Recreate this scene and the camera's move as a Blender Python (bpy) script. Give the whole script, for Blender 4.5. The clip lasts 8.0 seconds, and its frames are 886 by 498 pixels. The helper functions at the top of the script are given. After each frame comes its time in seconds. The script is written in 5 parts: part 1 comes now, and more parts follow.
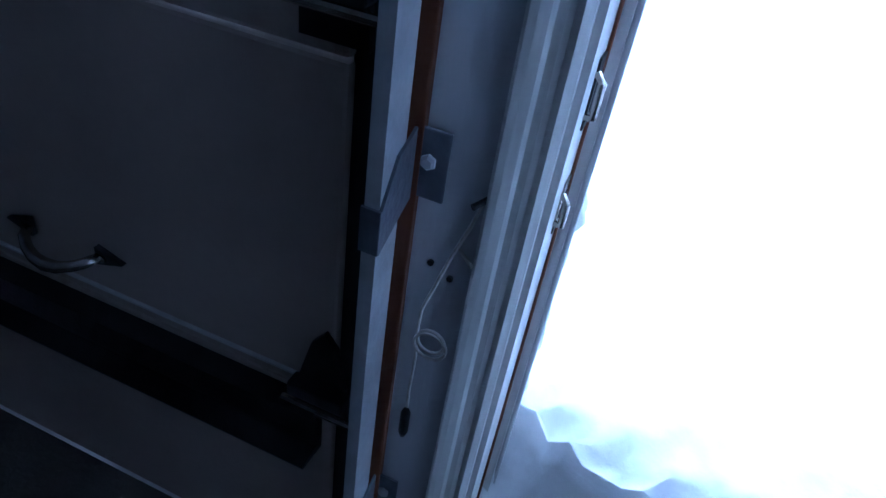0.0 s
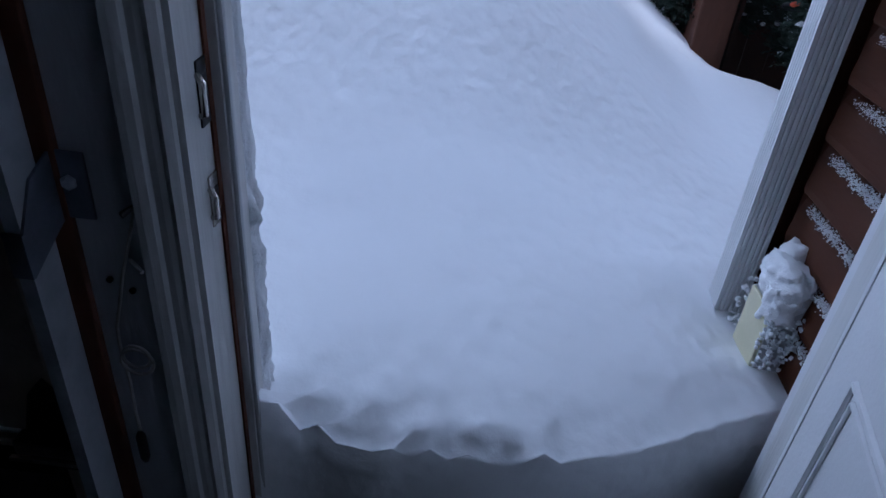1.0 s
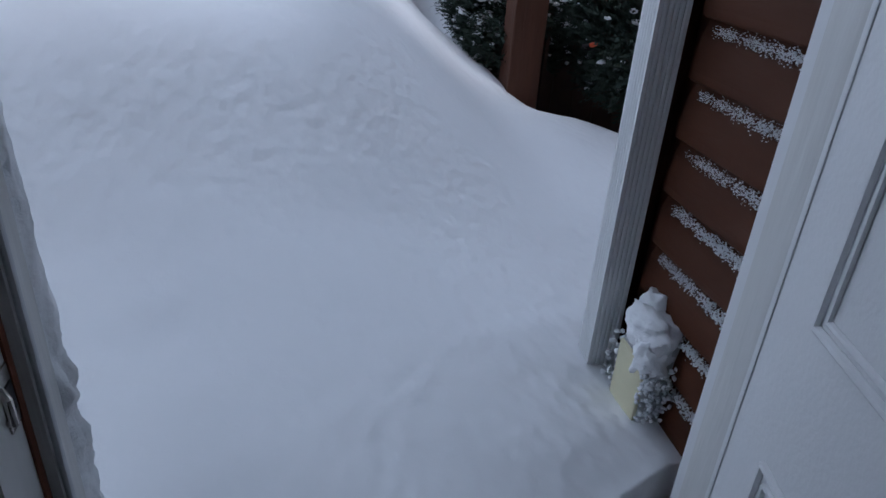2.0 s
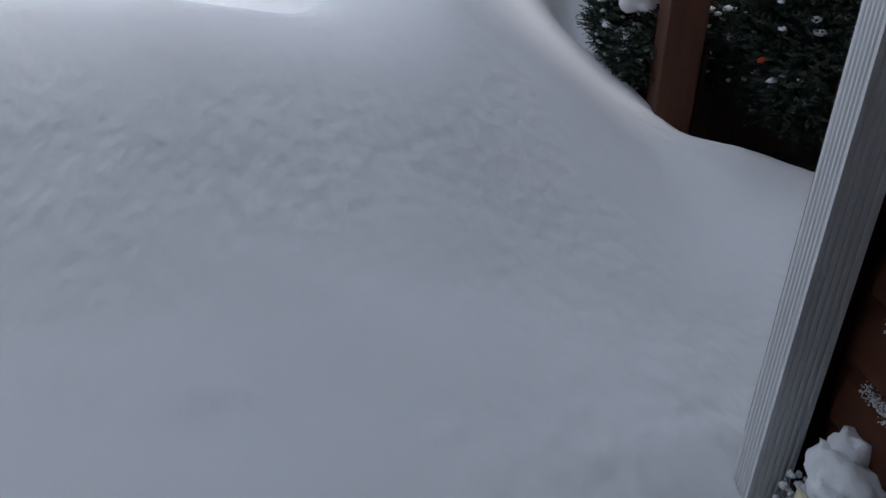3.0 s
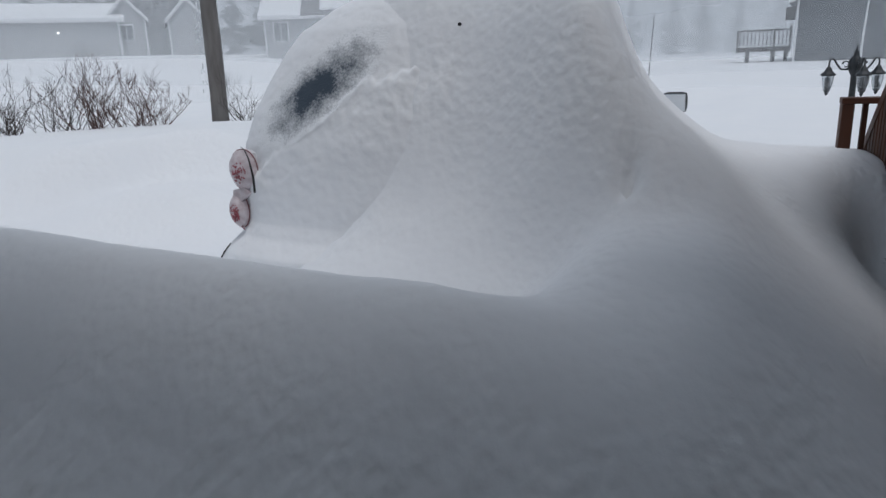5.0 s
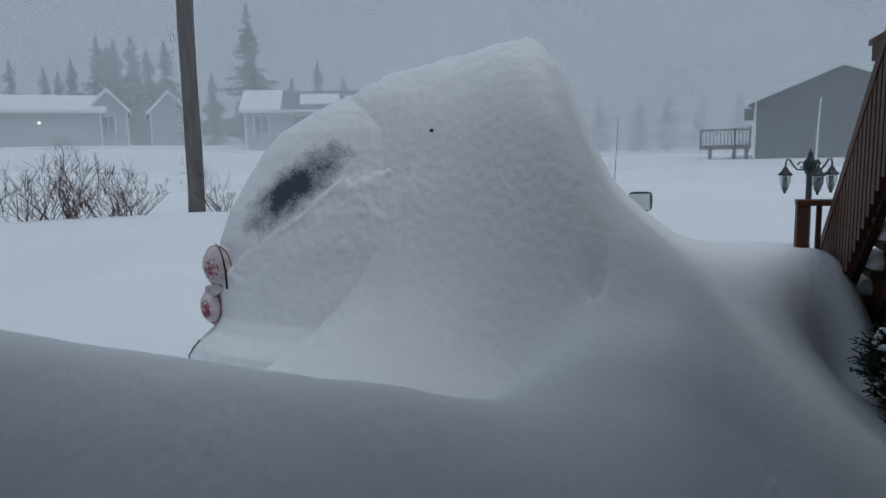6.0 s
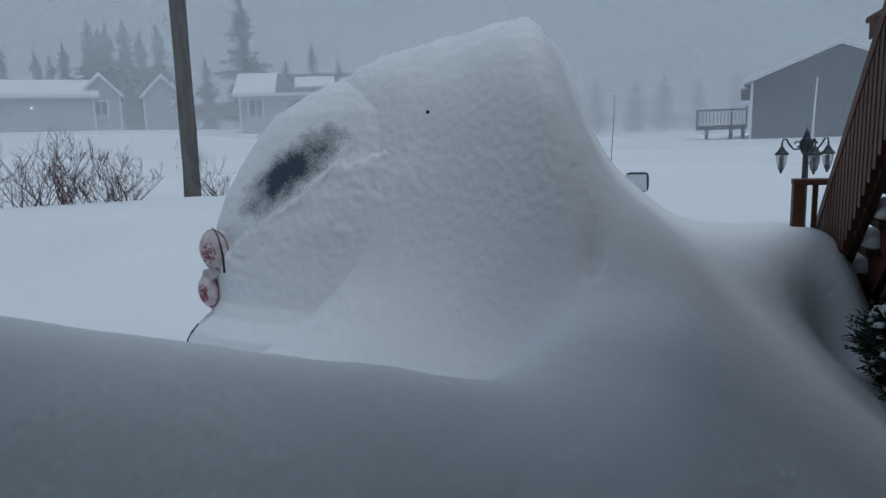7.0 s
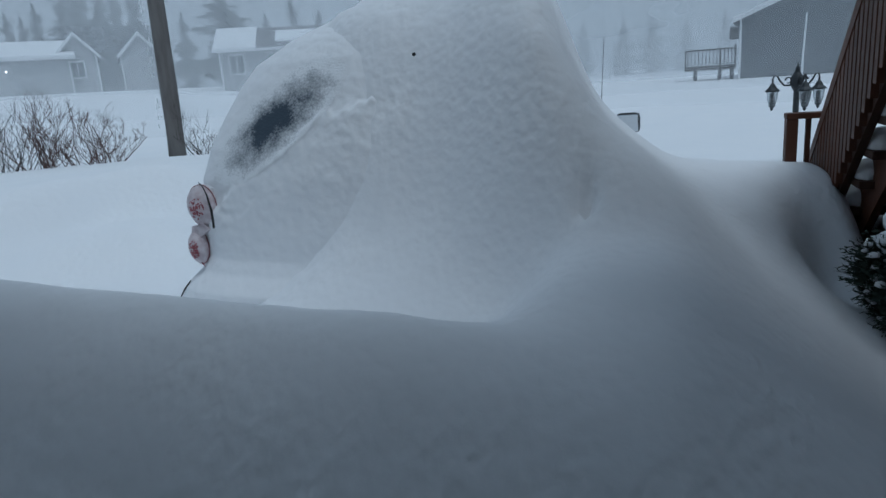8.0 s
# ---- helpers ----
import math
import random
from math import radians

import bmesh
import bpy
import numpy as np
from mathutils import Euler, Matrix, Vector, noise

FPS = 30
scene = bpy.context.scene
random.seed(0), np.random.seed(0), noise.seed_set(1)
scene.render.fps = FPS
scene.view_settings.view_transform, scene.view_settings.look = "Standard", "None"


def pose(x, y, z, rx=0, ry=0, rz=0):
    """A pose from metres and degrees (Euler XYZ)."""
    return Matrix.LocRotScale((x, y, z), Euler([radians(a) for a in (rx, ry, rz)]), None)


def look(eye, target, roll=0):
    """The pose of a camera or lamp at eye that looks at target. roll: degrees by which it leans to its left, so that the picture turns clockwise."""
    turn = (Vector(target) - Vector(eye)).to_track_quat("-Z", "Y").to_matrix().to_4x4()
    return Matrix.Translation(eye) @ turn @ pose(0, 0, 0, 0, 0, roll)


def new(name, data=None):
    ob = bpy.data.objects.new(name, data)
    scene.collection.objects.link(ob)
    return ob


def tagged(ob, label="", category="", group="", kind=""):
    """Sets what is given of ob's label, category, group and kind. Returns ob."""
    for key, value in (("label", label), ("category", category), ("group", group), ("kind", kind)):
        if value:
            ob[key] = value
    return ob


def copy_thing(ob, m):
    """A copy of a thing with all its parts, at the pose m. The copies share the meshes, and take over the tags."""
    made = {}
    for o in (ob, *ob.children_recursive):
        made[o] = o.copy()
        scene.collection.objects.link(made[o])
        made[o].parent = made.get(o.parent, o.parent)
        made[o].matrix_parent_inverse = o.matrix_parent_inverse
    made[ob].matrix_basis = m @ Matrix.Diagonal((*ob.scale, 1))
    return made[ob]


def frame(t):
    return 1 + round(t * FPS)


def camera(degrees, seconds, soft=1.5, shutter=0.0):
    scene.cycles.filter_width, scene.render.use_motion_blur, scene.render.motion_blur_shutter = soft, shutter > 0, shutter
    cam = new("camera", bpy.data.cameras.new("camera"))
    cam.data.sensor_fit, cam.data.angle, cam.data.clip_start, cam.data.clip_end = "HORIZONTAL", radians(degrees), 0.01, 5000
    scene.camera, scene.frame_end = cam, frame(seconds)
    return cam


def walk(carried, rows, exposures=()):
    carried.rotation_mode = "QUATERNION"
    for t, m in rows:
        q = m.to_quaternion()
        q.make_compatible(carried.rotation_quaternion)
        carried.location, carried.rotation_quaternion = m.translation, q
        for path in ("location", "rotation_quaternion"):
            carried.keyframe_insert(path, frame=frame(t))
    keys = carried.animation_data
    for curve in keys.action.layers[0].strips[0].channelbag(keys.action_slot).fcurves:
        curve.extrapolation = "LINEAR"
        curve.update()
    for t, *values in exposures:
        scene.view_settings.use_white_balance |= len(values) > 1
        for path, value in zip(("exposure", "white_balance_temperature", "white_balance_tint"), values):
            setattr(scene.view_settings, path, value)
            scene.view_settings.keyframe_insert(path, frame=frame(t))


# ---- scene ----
cam = camera(66.7, 8.0)
PATH = [
    (0, (-0.373, -0.572, 1.34), (-0.843, 0.941, 0.119), 9.5),
    (0.5, (-0.248, -0.624, 1.348), (-0.529, 1.006, 0.223), 8.6),
    (1, (-0.146, -0.638, 1.348), (-0.198, 1.057, 0.288), 5.4),
    (1.2, (-0.12, -0.637, 1.356), (-0.06, 1.077, 0.327), 4.9),
    (2.3, (-0.184, -0.409, 1.387), (0.253, 1.315, 0.472), 4.0),
    (2.5, (-0.177, -0.35, 1.383), (0.168, 1.385, 0.45), 3.3),
    (3, (-0.066, -0.188, 1.383), (-0.077, 1.586, 0.46), 0.1),
    (3.5, (-0.013, -0.039, 1.476), (-0.124, 1.737, 0.564), -2.7),
    (4, (-0.055, 0.129, 1.571), (-0.357, 1.901, 0.693), -3.7),
    (4.5, (-0.113, 0.135, 1.685), (-0.699, 1.893, 0.932), -4.6),
    (5, (-0.107, 0.2, 1.729), (-0.842, 1.981, 1.191), -2.3),
    (6.5, (-0.073, 0.176, 1.785), (-0.729, 2.048, 1.527), -1.7),
    (7, (-0.081, 0.18, 1.772), (-0.749, 2.035, 1.439), -2.0),
    (7.5, (-0.075, 0.206, 1.762), (-0.78, 2.038, 1.377), -3.6),
    (8, (-0.099, 0.203, 1.739), (-0.74, 2.038, 1.267), -4.0),
]
EXPOSURES = [
    (0.0, 4.3, 4300, 14), (0.5, 2.35, 4700, 18), (1.0, 1.8, 4980, 19), (1.2, 1.72, 5050, 18), (2.3, 1.42, 5650, 15), (2.5, 1.36, 5700, 15),
    (3.0, 1.08, 5950, 15), (3.5, 0.95, 6050, 15), (4.0, 0.76, 6050, 14), (4.5, 0.45, 6100, 13), (5.2, -0.07, 6000, 11), (6.3, -0.4, 5550, 7), (7.0, -0.4, 5450, 6), (7.5, -0.4, 5300, 4), (8.0, -0.28, 5250, 3),
]
walk(cam, [(t, look(eye, target, roll)) for t, eye, target, roll in PATH], EXPOSURES)

# ---- world, sun, light ----
world = bpy.data.worlds.new("overcast_sky")
scene.world = world
world.use_nodes = True
wn, wl = world.node_tree.nodes, world.node_tree.links
wn.clear()
w_out = wn.new("ShaderNodeOutputWorld")
sky = wn.new("ShaderNodeTexSky")
sky.sky_type, sky.sun_disc = "NISHITA", False
sky.sun_elevation, sky.sun_rotation = radians(66), radians(135)
sky.dust_density, sky.air_density = 6.0, 1.5
b_sky = wn.new("ShaderNodeBackground")
b_sky.inputs["Strength"].default_value = 0.06
wl.new(sky.outputs["Color"], b_sky.inputs["Color"])
b_cloud = wn.new("ShaderNodeBackground")
b_cloud.inputs["Color"].default_value = (0.80, 0.89, 0.96, 1)
b_cloud.inputs["Strength"].default_value = 0.37
w_mix = wn.new("ShaderNodeMixShader")
w_mix.inputs["Fac"].default_value = 0.85
wl.new(b_sky.outputs[0], w_mix.inputs[1])
wl.new(b_cloud.outputs[0], w_mix.inputs[2])
wl.new(w_mix.outputs[0], w_out.inputs["Surface"])

sun_data = bpy.data.lights.new("sun", "SUN")
sun_data.energy, sun_data.angle, sun_data.color = 1.05, radians(22), (1.0, 0.97, 0.93)
sun = new("sun", sun_data)
sun.matrix_world = look((2.86, -2.88, 9.13), (0, 0, 0))


# ---- materials ----
def rgb(r, g, b):
    return (r, g, b, 1.0)


def material(name, color, color2=None, rough=0.7, metal=0.0, scale=8.0, fine=90.0, bump=0.2, bump_far=0.0,
             stretch=(1, 1, 1), random_amount=0.0, spec=0.4, distance=0.01, alpha=1.0, transmission=0.0):
    """Two-scale noise colour and relief on object coordinates."""
    m = bpy.data.materials.new(name)
    m.use_nodes = True
    n, l = m.node_tree.nodes, m.node_tree.links
    b = n["Principled BSDF"]
    b.inputs["Roughness"].default_value = rough
    b.inputs["Metallic"].default_value = metal
    b.inputs["Specular IOR Level"].default_value = spec
    b.inputs["Alpha"].default_value = alpha
    b.inputs["Transmission Weight"].default_value = transmission
    tc = n.new("ShaderNodeTexCoord")
    mp = n.new("ShaderNodeMapping")
    mp.inputs["Scale"].default_value = stretch
    l.new(tc.outputs["Object"], mp.inputs["Vector"])
    big = n.new("ShaderNodeTexNoise")
    big.inputs["Scale"].default_value, big.inputs["Detail"].default_value = scale, 6
    small = n.new("ShaderNodeTexNoise")
    small.inputs["Scale"].default_value, small.inputs["Detail"].default_value = fine, 5
    l.new(mp.outputs[0], big.inputs["Vector"])
    l.new(mp.outputs[0], small.inputs["Vector"])
    c2 = color2 or tuple(c * 0.8 for c in color)
    mix = n.new("ShaderNodeMixRGB")
    mix.inputs[1].default_value, mix.inputs[2].default_value = rgb(*color), rgb(*c2)
    comb = n.new("ShaderNodeMath")
    comb.operation = "MULTIPLY_ADD"
    comb.inputs[1].default_value = 0.45
    l.new(small.outputs["Fac"], comb.inputs[0])
    ramp = n.new("ShaderNodeMapRange")
    ramp.inputs["From Min"].default_value, ramp.inputs["From Max"].default_value = 0.35, 0.65
    ramp.inputs["To Max"].default_value = 0.6
    l.new(big.outputs["Fac"], ramp.inputs["Value"])
    l.new(ramp.outputs[0], comb.inputs[2])
    last = comb.outputs[0]
    if random_amount:
        info = n.new("ShaderNodeObjectInfo")
        add = n.new("ShaderNodeMath")
        add.operation = "MULTIPLY_ADD"
        add.inputs[1].default_value = random_amount
        l.new(info.outputs["Random"], add.inputs[0])
        l.new(last, add.inputs[2])
        last = add.outputs[0]
    l.new(last, mix.inputs[0])
    l.new(mix.outputs[0], b.inputs["Base Color"])
    if bump:
        bp = n.new("ShaderNodeBump")
        bp.inputs["Strength"].default_value, bp.inputs["Distance"].default_value = bump, distance
        l.new(small.outputs["Fac"], bp.inputs["Height"])
        if bump_far:
            bq = n.new("ShaderNodeBump")
            bq.inputs["Strength"].default_value, bq.inputs["Distance"].default_value = bump_far, distance * 4
            l.new(big.outputs["Fac"], bq.inputs["Height"])
            l.new(bq.outputs[0], bp.inputs["Normal"])
        l.new(bp.outputs[0], b.inputs["Normal"])
    return m


def snow_material(name, ripple, grain):
    m = bpy.data.materials.new(name)
    m.use_nodes = True
    n, l = m.node_tree.nodes, m.node_tree.links
    b = n["Principled BSDF"]
    b.inputs["Roughness"].default_value = 0.85
    b.inputs["Specular IOR Level"].default_value = 0.15
    tc = n.new("ShaderNodeTexCoord")
    mp = n.new("ShaderNodeMapping")
    mp.inputs["Scale"].default_value = (1.15, 0.85, 1.1)
    mp.inputs["Rotation"].default_value = (0, 0, radians(18))
    l.new(tc.outputs["Object"], mp.inputs["Vector"])
    n1 = n.new("ShaderNodeTexNoise")
    n1.inputs["Scale"].default_value, n1.inputs["Detail"].default_value = 22, 0.6
    n1.inputs["Roughness"].default_value = 0.5
    n2 = n.new("ShaderNodeTexNoise")
    n2.inputs["Scale"].default_value, n2.inputs["Detail"].default_value = 120, 3
    n3 = n.new("ShaderNodeTexNoise")
    n3.inputs["Scale"].default_value, n3.inputs["Detail"].default_value = 1.3, 3
    for k in (n1, n2, n3):
        l.new(mp.outputs[0], k.inputs["Vector"])
    mix = n.new("ShaderNodeMixRGB")
    mix.inputs[1].default_value, mix.inputs[2].default_value = rgb(0.82, 0.84, 0.87), rgb(0.88, 0.89, 0.90)
    l.new(n3.outputs["Fac"], mix.inputs[0])
    l.new(mix.outputs[0], b.inputs["Base Color"])
    patch = n.new("ShaderNodeMapRange")
    patch.inputs["From Min"].default_value, patch.inputs["From Max"].default_value = 0.38, 0.66
    patch.inputs["To Min"].default_value, patch.inputs["To Max"].default_value = 0.25 * ripple, ripple
    l.new(n3.outputs["Fac"], patch.inputs["Value"])
    b1 = n.new("ShaderNodeBump")
    b1.inputs["Distance"].default_value = 0.02
    l.new(patch.outputs[0], b1.inputs["Strength"])
    l.new(n1.outputs["Fac"], b1.inputs["Height"])
    b2 = n.new("ShaderNodeBump")
    b2.inputs["Distance"].default_value, b2.inputs["Strength"].default_value = 0.004, grain
    l.new(n2.outputs["Fac"], b2.inputs["Height"])
    l.new(b1.outputs[0], b2.inputs["Normal"])
    l.new(b2.outputs[0], b.inputs["Normal"])
    return m


M_SNOW = snow_material("wind_packed_snow", 0.62, 0.13)
M_CRUMB = snow_material("crumbly_snow", 0.5, 0.5)
M_FROST = material("frosted_car_paint", (0.62, 0.64, 0.66), (0.8, 0.82, 0.84), rough=0.55, scale=5, fine=70, bump=0.25)
M_LENS = material("iced_lens", (0.50, 0.40, 0.42), (0.70, 0.65, 0.67), rough=0.3, scale=30, fine=150, bump=0.3)
M_LENS_RIM = material("dark_red_rim", (0.16, 0.03, 0.045), (0.30, 0.12, 0.13), rough=0.4, scale=40, bump=0.2)
M_LENS_CORE = material("red_reflector", (0.28, 0.05, 0.07), (0.45, 0.16, 0.18), rough=0.4, scale=60, fine=200, bump=0.5)
M_BLACK = material("black_plastic", (0.02, 0.02, 0.022), rough=0.45, bump=0.1)
M_RUBBER = material("tyre_rubber", (0.025, 0.025, 0.025), rough=0.85)
M_STEEL = material("galvanised_steel", (0.55, 0.57, 0.60), (0.38, 0.40, 0.43), rough=0.35, metal=0.35, scale=20, fine=120, bump=0.1)
M_CHROME = material("scratched_nickel", (0.6, 0.58, 0.54), (0.4, 0.37, 0.33), rough=0.25, metal=1.0, scale=30, bump=0.05)
M_MIRROR = material("mirror_glass", (0.8, 0.82, 0.84), rough=0.06, metal=1.0, bump=0.0)
M_IRON = material("black_painted_iron", (0.015, 0.018, 0.02), (0.04, 0.045, 0.05), rough=0.45, scale=30, bump=0.15)
M_WHITE_TRIM = material("white_vinyl_trim", (0.78, 0.79, 0.80), (0.68, 0.69, 0.70), rough=0.5, scale=4, fine=60, bump=0.08, stretch=(1, 1, 0.15))
M_WHITE_PAINT = material("white_painted_wood", (0.74, 0.74, 0.73), (0.60, 0.60, 0.58), rough=0.5, scale=6, fine=70, bump=0.15, stretch=(1, 1, 0.1))
M_DOOR = material("white_steel_door", (0.80, 0.81, 0.82), (0.73, 0.74, 0.75), rough=0.42, scale=3, fine=150, bump=0.08)
M_ZINC = material("dull_zinc_plate", (0.20, 0.22, 0.26), (0.13, 0.14, 0.17), rough=0.45, metal=0.5, scale=20, fine=120, bump=0.15)
M_PANEL = material("garage_panel_paint", (0.46, 0.40, 0.35), (0.38, 0.33, 0.29), rough=0.6, scale=3, fine=80, bump=0.15)
M_WALLBOARD = material("painted_plywood", (0.62, 0.63, 0.64), (0.50, 0.51, 0.53), rough=0.65, scale=5, fine=60, bump=0.2, stretch=(1, 1, 0.25))
M_BARE_WOOD = material("bare_reddish_wood", (0.19, 0.070, 0.036), (0.11, 0.042, 0.022), rough=0.75, scale=14, fine=90, bump=0.3, stretch=(1, 1, 0.08))
M_CONCRETE = material("garage_concrete", (0.13, 0.12, 0.11), (0.085, 0.08, 0.075), rough=0.85, scale=3, fine=60, bump=0.3)
M_SIDING = material("brown_log_siding", (0.090, 0.032, 0.015), (0.058, 0.020, 0.009), rough=0.6, scale=5, fine=50, bump=0.2, stretch=(1, 0.2, 1), random_amount=0.2, spec=0.15)
M_DECK = material("red_brown_stained_wood", (0.115, 0.042, 0.020), (0.065, 0.024, 0.012), rough=0.62, scale=7, fine=55, bump=0.3, stretch=(1, 1, 0.12), random_amount=0.4)
# Deck wood again, shade put into its colour for parts below deck and stairs.
M_DECK_SHADE = material("shade_dark_wood", (0.060, 0.026, 0.015), (0.035, 0.016, 0.010), rough=0.7, scale=7, fine=55, bump=0.3)
# Soil colour taken near black to stand in for shade under the deck.
M_SOIL_SHADE = material("shade_dark_soil", (0.022, 0.017, 0.013), (0.014, 0.011, 0.009), rough=0.95, scale=8, fine=60, bump=0.5)
M_YELLOW = material("pale_yellow_plastic", (0.74, 0.70, 0.48), (0.66, 0.62, 0.42), rough=0.5, scale=10, bump=0.08)
M_GREY_PLASTIC = material("grey_plastic", (0.55, 0.56, 0.57), rough=0.5, bump=0.08)
M_POLE = material("weathered_pole_wood", (0.11, 0.10, 0.095), (0.20, 0.19, 0.18), rough=0.9, scale=9, fine=45, bump=0.6, bump_far=0.4, stretch=(1, 1, 0.15))
M_TWIG = material("reddish_twig_bark", (0.13, 0.075, 0.065), (0.075, 0.05, 0.045), rough=0.85, scale=20, bump=0.2)
M_TWIG_DARK = material("dark_twig_bark", (0.06, 0.048, 0.042), (0.035, 0.03, 0.028), rough=0.9, scale=20, bump=0.2)
M_NEEDLE = material("juniper_foliage", (0.018, 0.034, 0.026), (0.036, 0.054, 0.038), rough=0.8, scale=9, fine=40, bump=0.2)
M_SPRUCE = material("spruce_foliage", (0.04, 0.055, 0.05), (0.07, 0.085, 0.08), rough=0.9, scale=1.5, fine=12, bump=0.2)
M_ROOF = material("grey_shingle_roof", (0.13, 0.13, 0.135), (0.19, 0.19, 0.195), rough=0.9, scale=2, fine=14, bump=0.4)
M_HOUSE_A = material("pale_grey_siding", (0.42, 0.43, 0.44), (0.36, 0.37, 0.38), rough=0.7, scale=1.5, fine=20, bump=0.2)
M_HOUSE_B = material("slate_blue_siding", (0.05, 0.06, 0.07), (0.04, 0.048, 0.056), rough=0.7, scale=1.0, fine=20, bump=0.2)
M_FAR_WOOD = material("dark_deck_wood", (0.07, 0.06, 0.055), (0.05, 0.045, 0.04), rough=0.8, scale=4, bump=0.2)
M_PANE = material("window_pane", (0.16, 0.18, 0.20), (0.2, 0.22, 0.24), rough=0.08, spec=0.6, bump=0.0)
M_RED_BULB = material("orange_red_bulb", (0.75, 0.10, 0.03), (0.55, 0.06, 0.02), rough=0.3, bump=0.05)
M_CORD = material("pale_cord", (0.55, 0.53, 0.5), (0.4, 0.38, 0.36), rough=0.7, scale=60, bump=0.2)


def lantern_glass():
    m = bpy.data.materials.new("clear_lantern_glass")
    m.use_nodes = True
    b = m.node_tree.nodes["Principled BSDF"]
    b.inputs["Roughness"].default_value = 0.12
    b.inputs["Transmission Weight"].default_value = 0.9
    b.inputs["Base Color"].default_value = rgb(0.92, 0.95, 0.97)
    return m


M_LANTERN = lantern_glass()


def frosted_glass(name, clear):
    """Dark glass under rime that thickens towards the rim of the bare oval; clear: how far the bare part reaches."""
    m = bpy.data.materials.new(name)
    m.use_nodes = True
    n, l = m.node_tree.nodes, m.node_tree.links
    b = n["Principled BSDF"]
    b.inputs["Roughness"].default_value = 0.5
    b.inputs["Specular IOR Level"].default_value = 0.25
    tc = n.new("ShaderNodeTexCoord")
    geo = n.new("ShaderNodeNewGeometry")
    a1, a2 = n.new("ShaderNodeTexNoise"), n.new("ShaderNodeTexNoise")
    a1.inputs["Scale"].default_value, a1.inputs["Detail"].default_value = 95, 3
    a2.inputs["Scale"].default_value, a2.inputs["Detail"].default_value = 13, 4
    flat = n.new("ShaderNodeVectorMath")
    flat.operation = "MULTIPLY"
    flat.inputs[1].default_value = (1, 0, 1)
    dist = n.new("ShaderNodeVectorMath")
    dist.operation = "LENGTH"
    l.new(tc.outputs["Object"], flat.inputs[0])
    l.new(flat.outputs[0], dist.inputs[0])
    for k in (a1, a2):
        l.new(geo.outputs["Position"], k.inputs["Vector"])
    s1, s2 = n.new("ShaderNodeMath"), n.new("ShaderNodeMath")
    s1.operation = s2.operation = "MULTIPLY_ADD"
    s1.inputs[1].default_value, s2.inputs[1].default_value = 0.55, 0.75
    l.new(a1.outputs["Fac"], s1.inputs[0])
    l.new(dist.outputs["Value"], s1.inputs[2])
    l.new(a2.outputs["Fac"], s2.inputs[0])
    l.new(s1.outputs[0], s2.inputs[2])
    rng, mix = n.new("ShaderNodeMapRange"), n.new("ShaderNodeMixRGB")
    rng.inputs["From Min"].default_value, rng.inputs["From Max"].default_value = clear, clear + 0.6
    mix.inputs[1].default_value, mix.inputs[2].default_value = rgb(0.055, 0.075, 0.10), rgb(0.84, 0.86, 0.88)
    l.new(s2.outputs[0], rng.inputs["Value"])
    l.new(rng.outputs[0], mix.inputs[0])
    l.new(mix.outputs[0], b.inputs["Base Color"])
    bp = n.new("ShaderNodeBump")
    bp.inputs["Strength"].default_value, bp.inputs["Distance"].default_value = 0.5, 0.006
    l.new(a1.outputs["Fac"], bp.inputs["Height"])
    l.new(bp.outputs[0], b.inputs["Normal"])
    return m


M_GLASS_DARK = frosted_glass("rimed_dark_glass", 0.90)
M_CRUST = snow_material("frozen_snow_crust", 0.55, 0.2)



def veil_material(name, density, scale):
    """Haze of airborne snow for a sheet: mostly clear, scattering light on both sides, denser in gusts."""
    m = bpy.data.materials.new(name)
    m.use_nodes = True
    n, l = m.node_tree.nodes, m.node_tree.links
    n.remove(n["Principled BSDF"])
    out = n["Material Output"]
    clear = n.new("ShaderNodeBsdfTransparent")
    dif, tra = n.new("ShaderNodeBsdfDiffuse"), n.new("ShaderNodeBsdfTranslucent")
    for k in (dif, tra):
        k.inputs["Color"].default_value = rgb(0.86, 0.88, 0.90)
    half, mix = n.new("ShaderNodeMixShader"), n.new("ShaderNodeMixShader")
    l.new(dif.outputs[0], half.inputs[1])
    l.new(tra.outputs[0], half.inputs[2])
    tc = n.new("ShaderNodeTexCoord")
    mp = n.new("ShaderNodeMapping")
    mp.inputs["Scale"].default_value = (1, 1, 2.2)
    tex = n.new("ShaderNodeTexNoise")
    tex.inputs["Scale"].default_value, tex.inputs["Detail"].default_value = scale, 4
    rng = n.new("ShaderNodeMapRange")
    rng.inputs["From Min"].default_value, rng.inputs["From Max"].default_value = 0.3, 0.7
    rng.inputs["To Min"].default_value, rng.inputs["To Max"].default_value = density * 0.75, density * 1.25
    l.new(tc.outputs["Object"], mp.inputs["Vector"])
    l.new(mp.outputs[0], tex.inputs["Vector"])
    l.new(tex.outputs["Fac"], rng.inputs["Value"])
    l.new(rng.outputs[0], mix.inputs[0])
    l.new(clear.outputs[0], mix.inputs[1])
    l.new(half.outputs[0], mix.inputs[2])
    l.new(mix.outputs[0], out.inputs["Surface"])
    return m


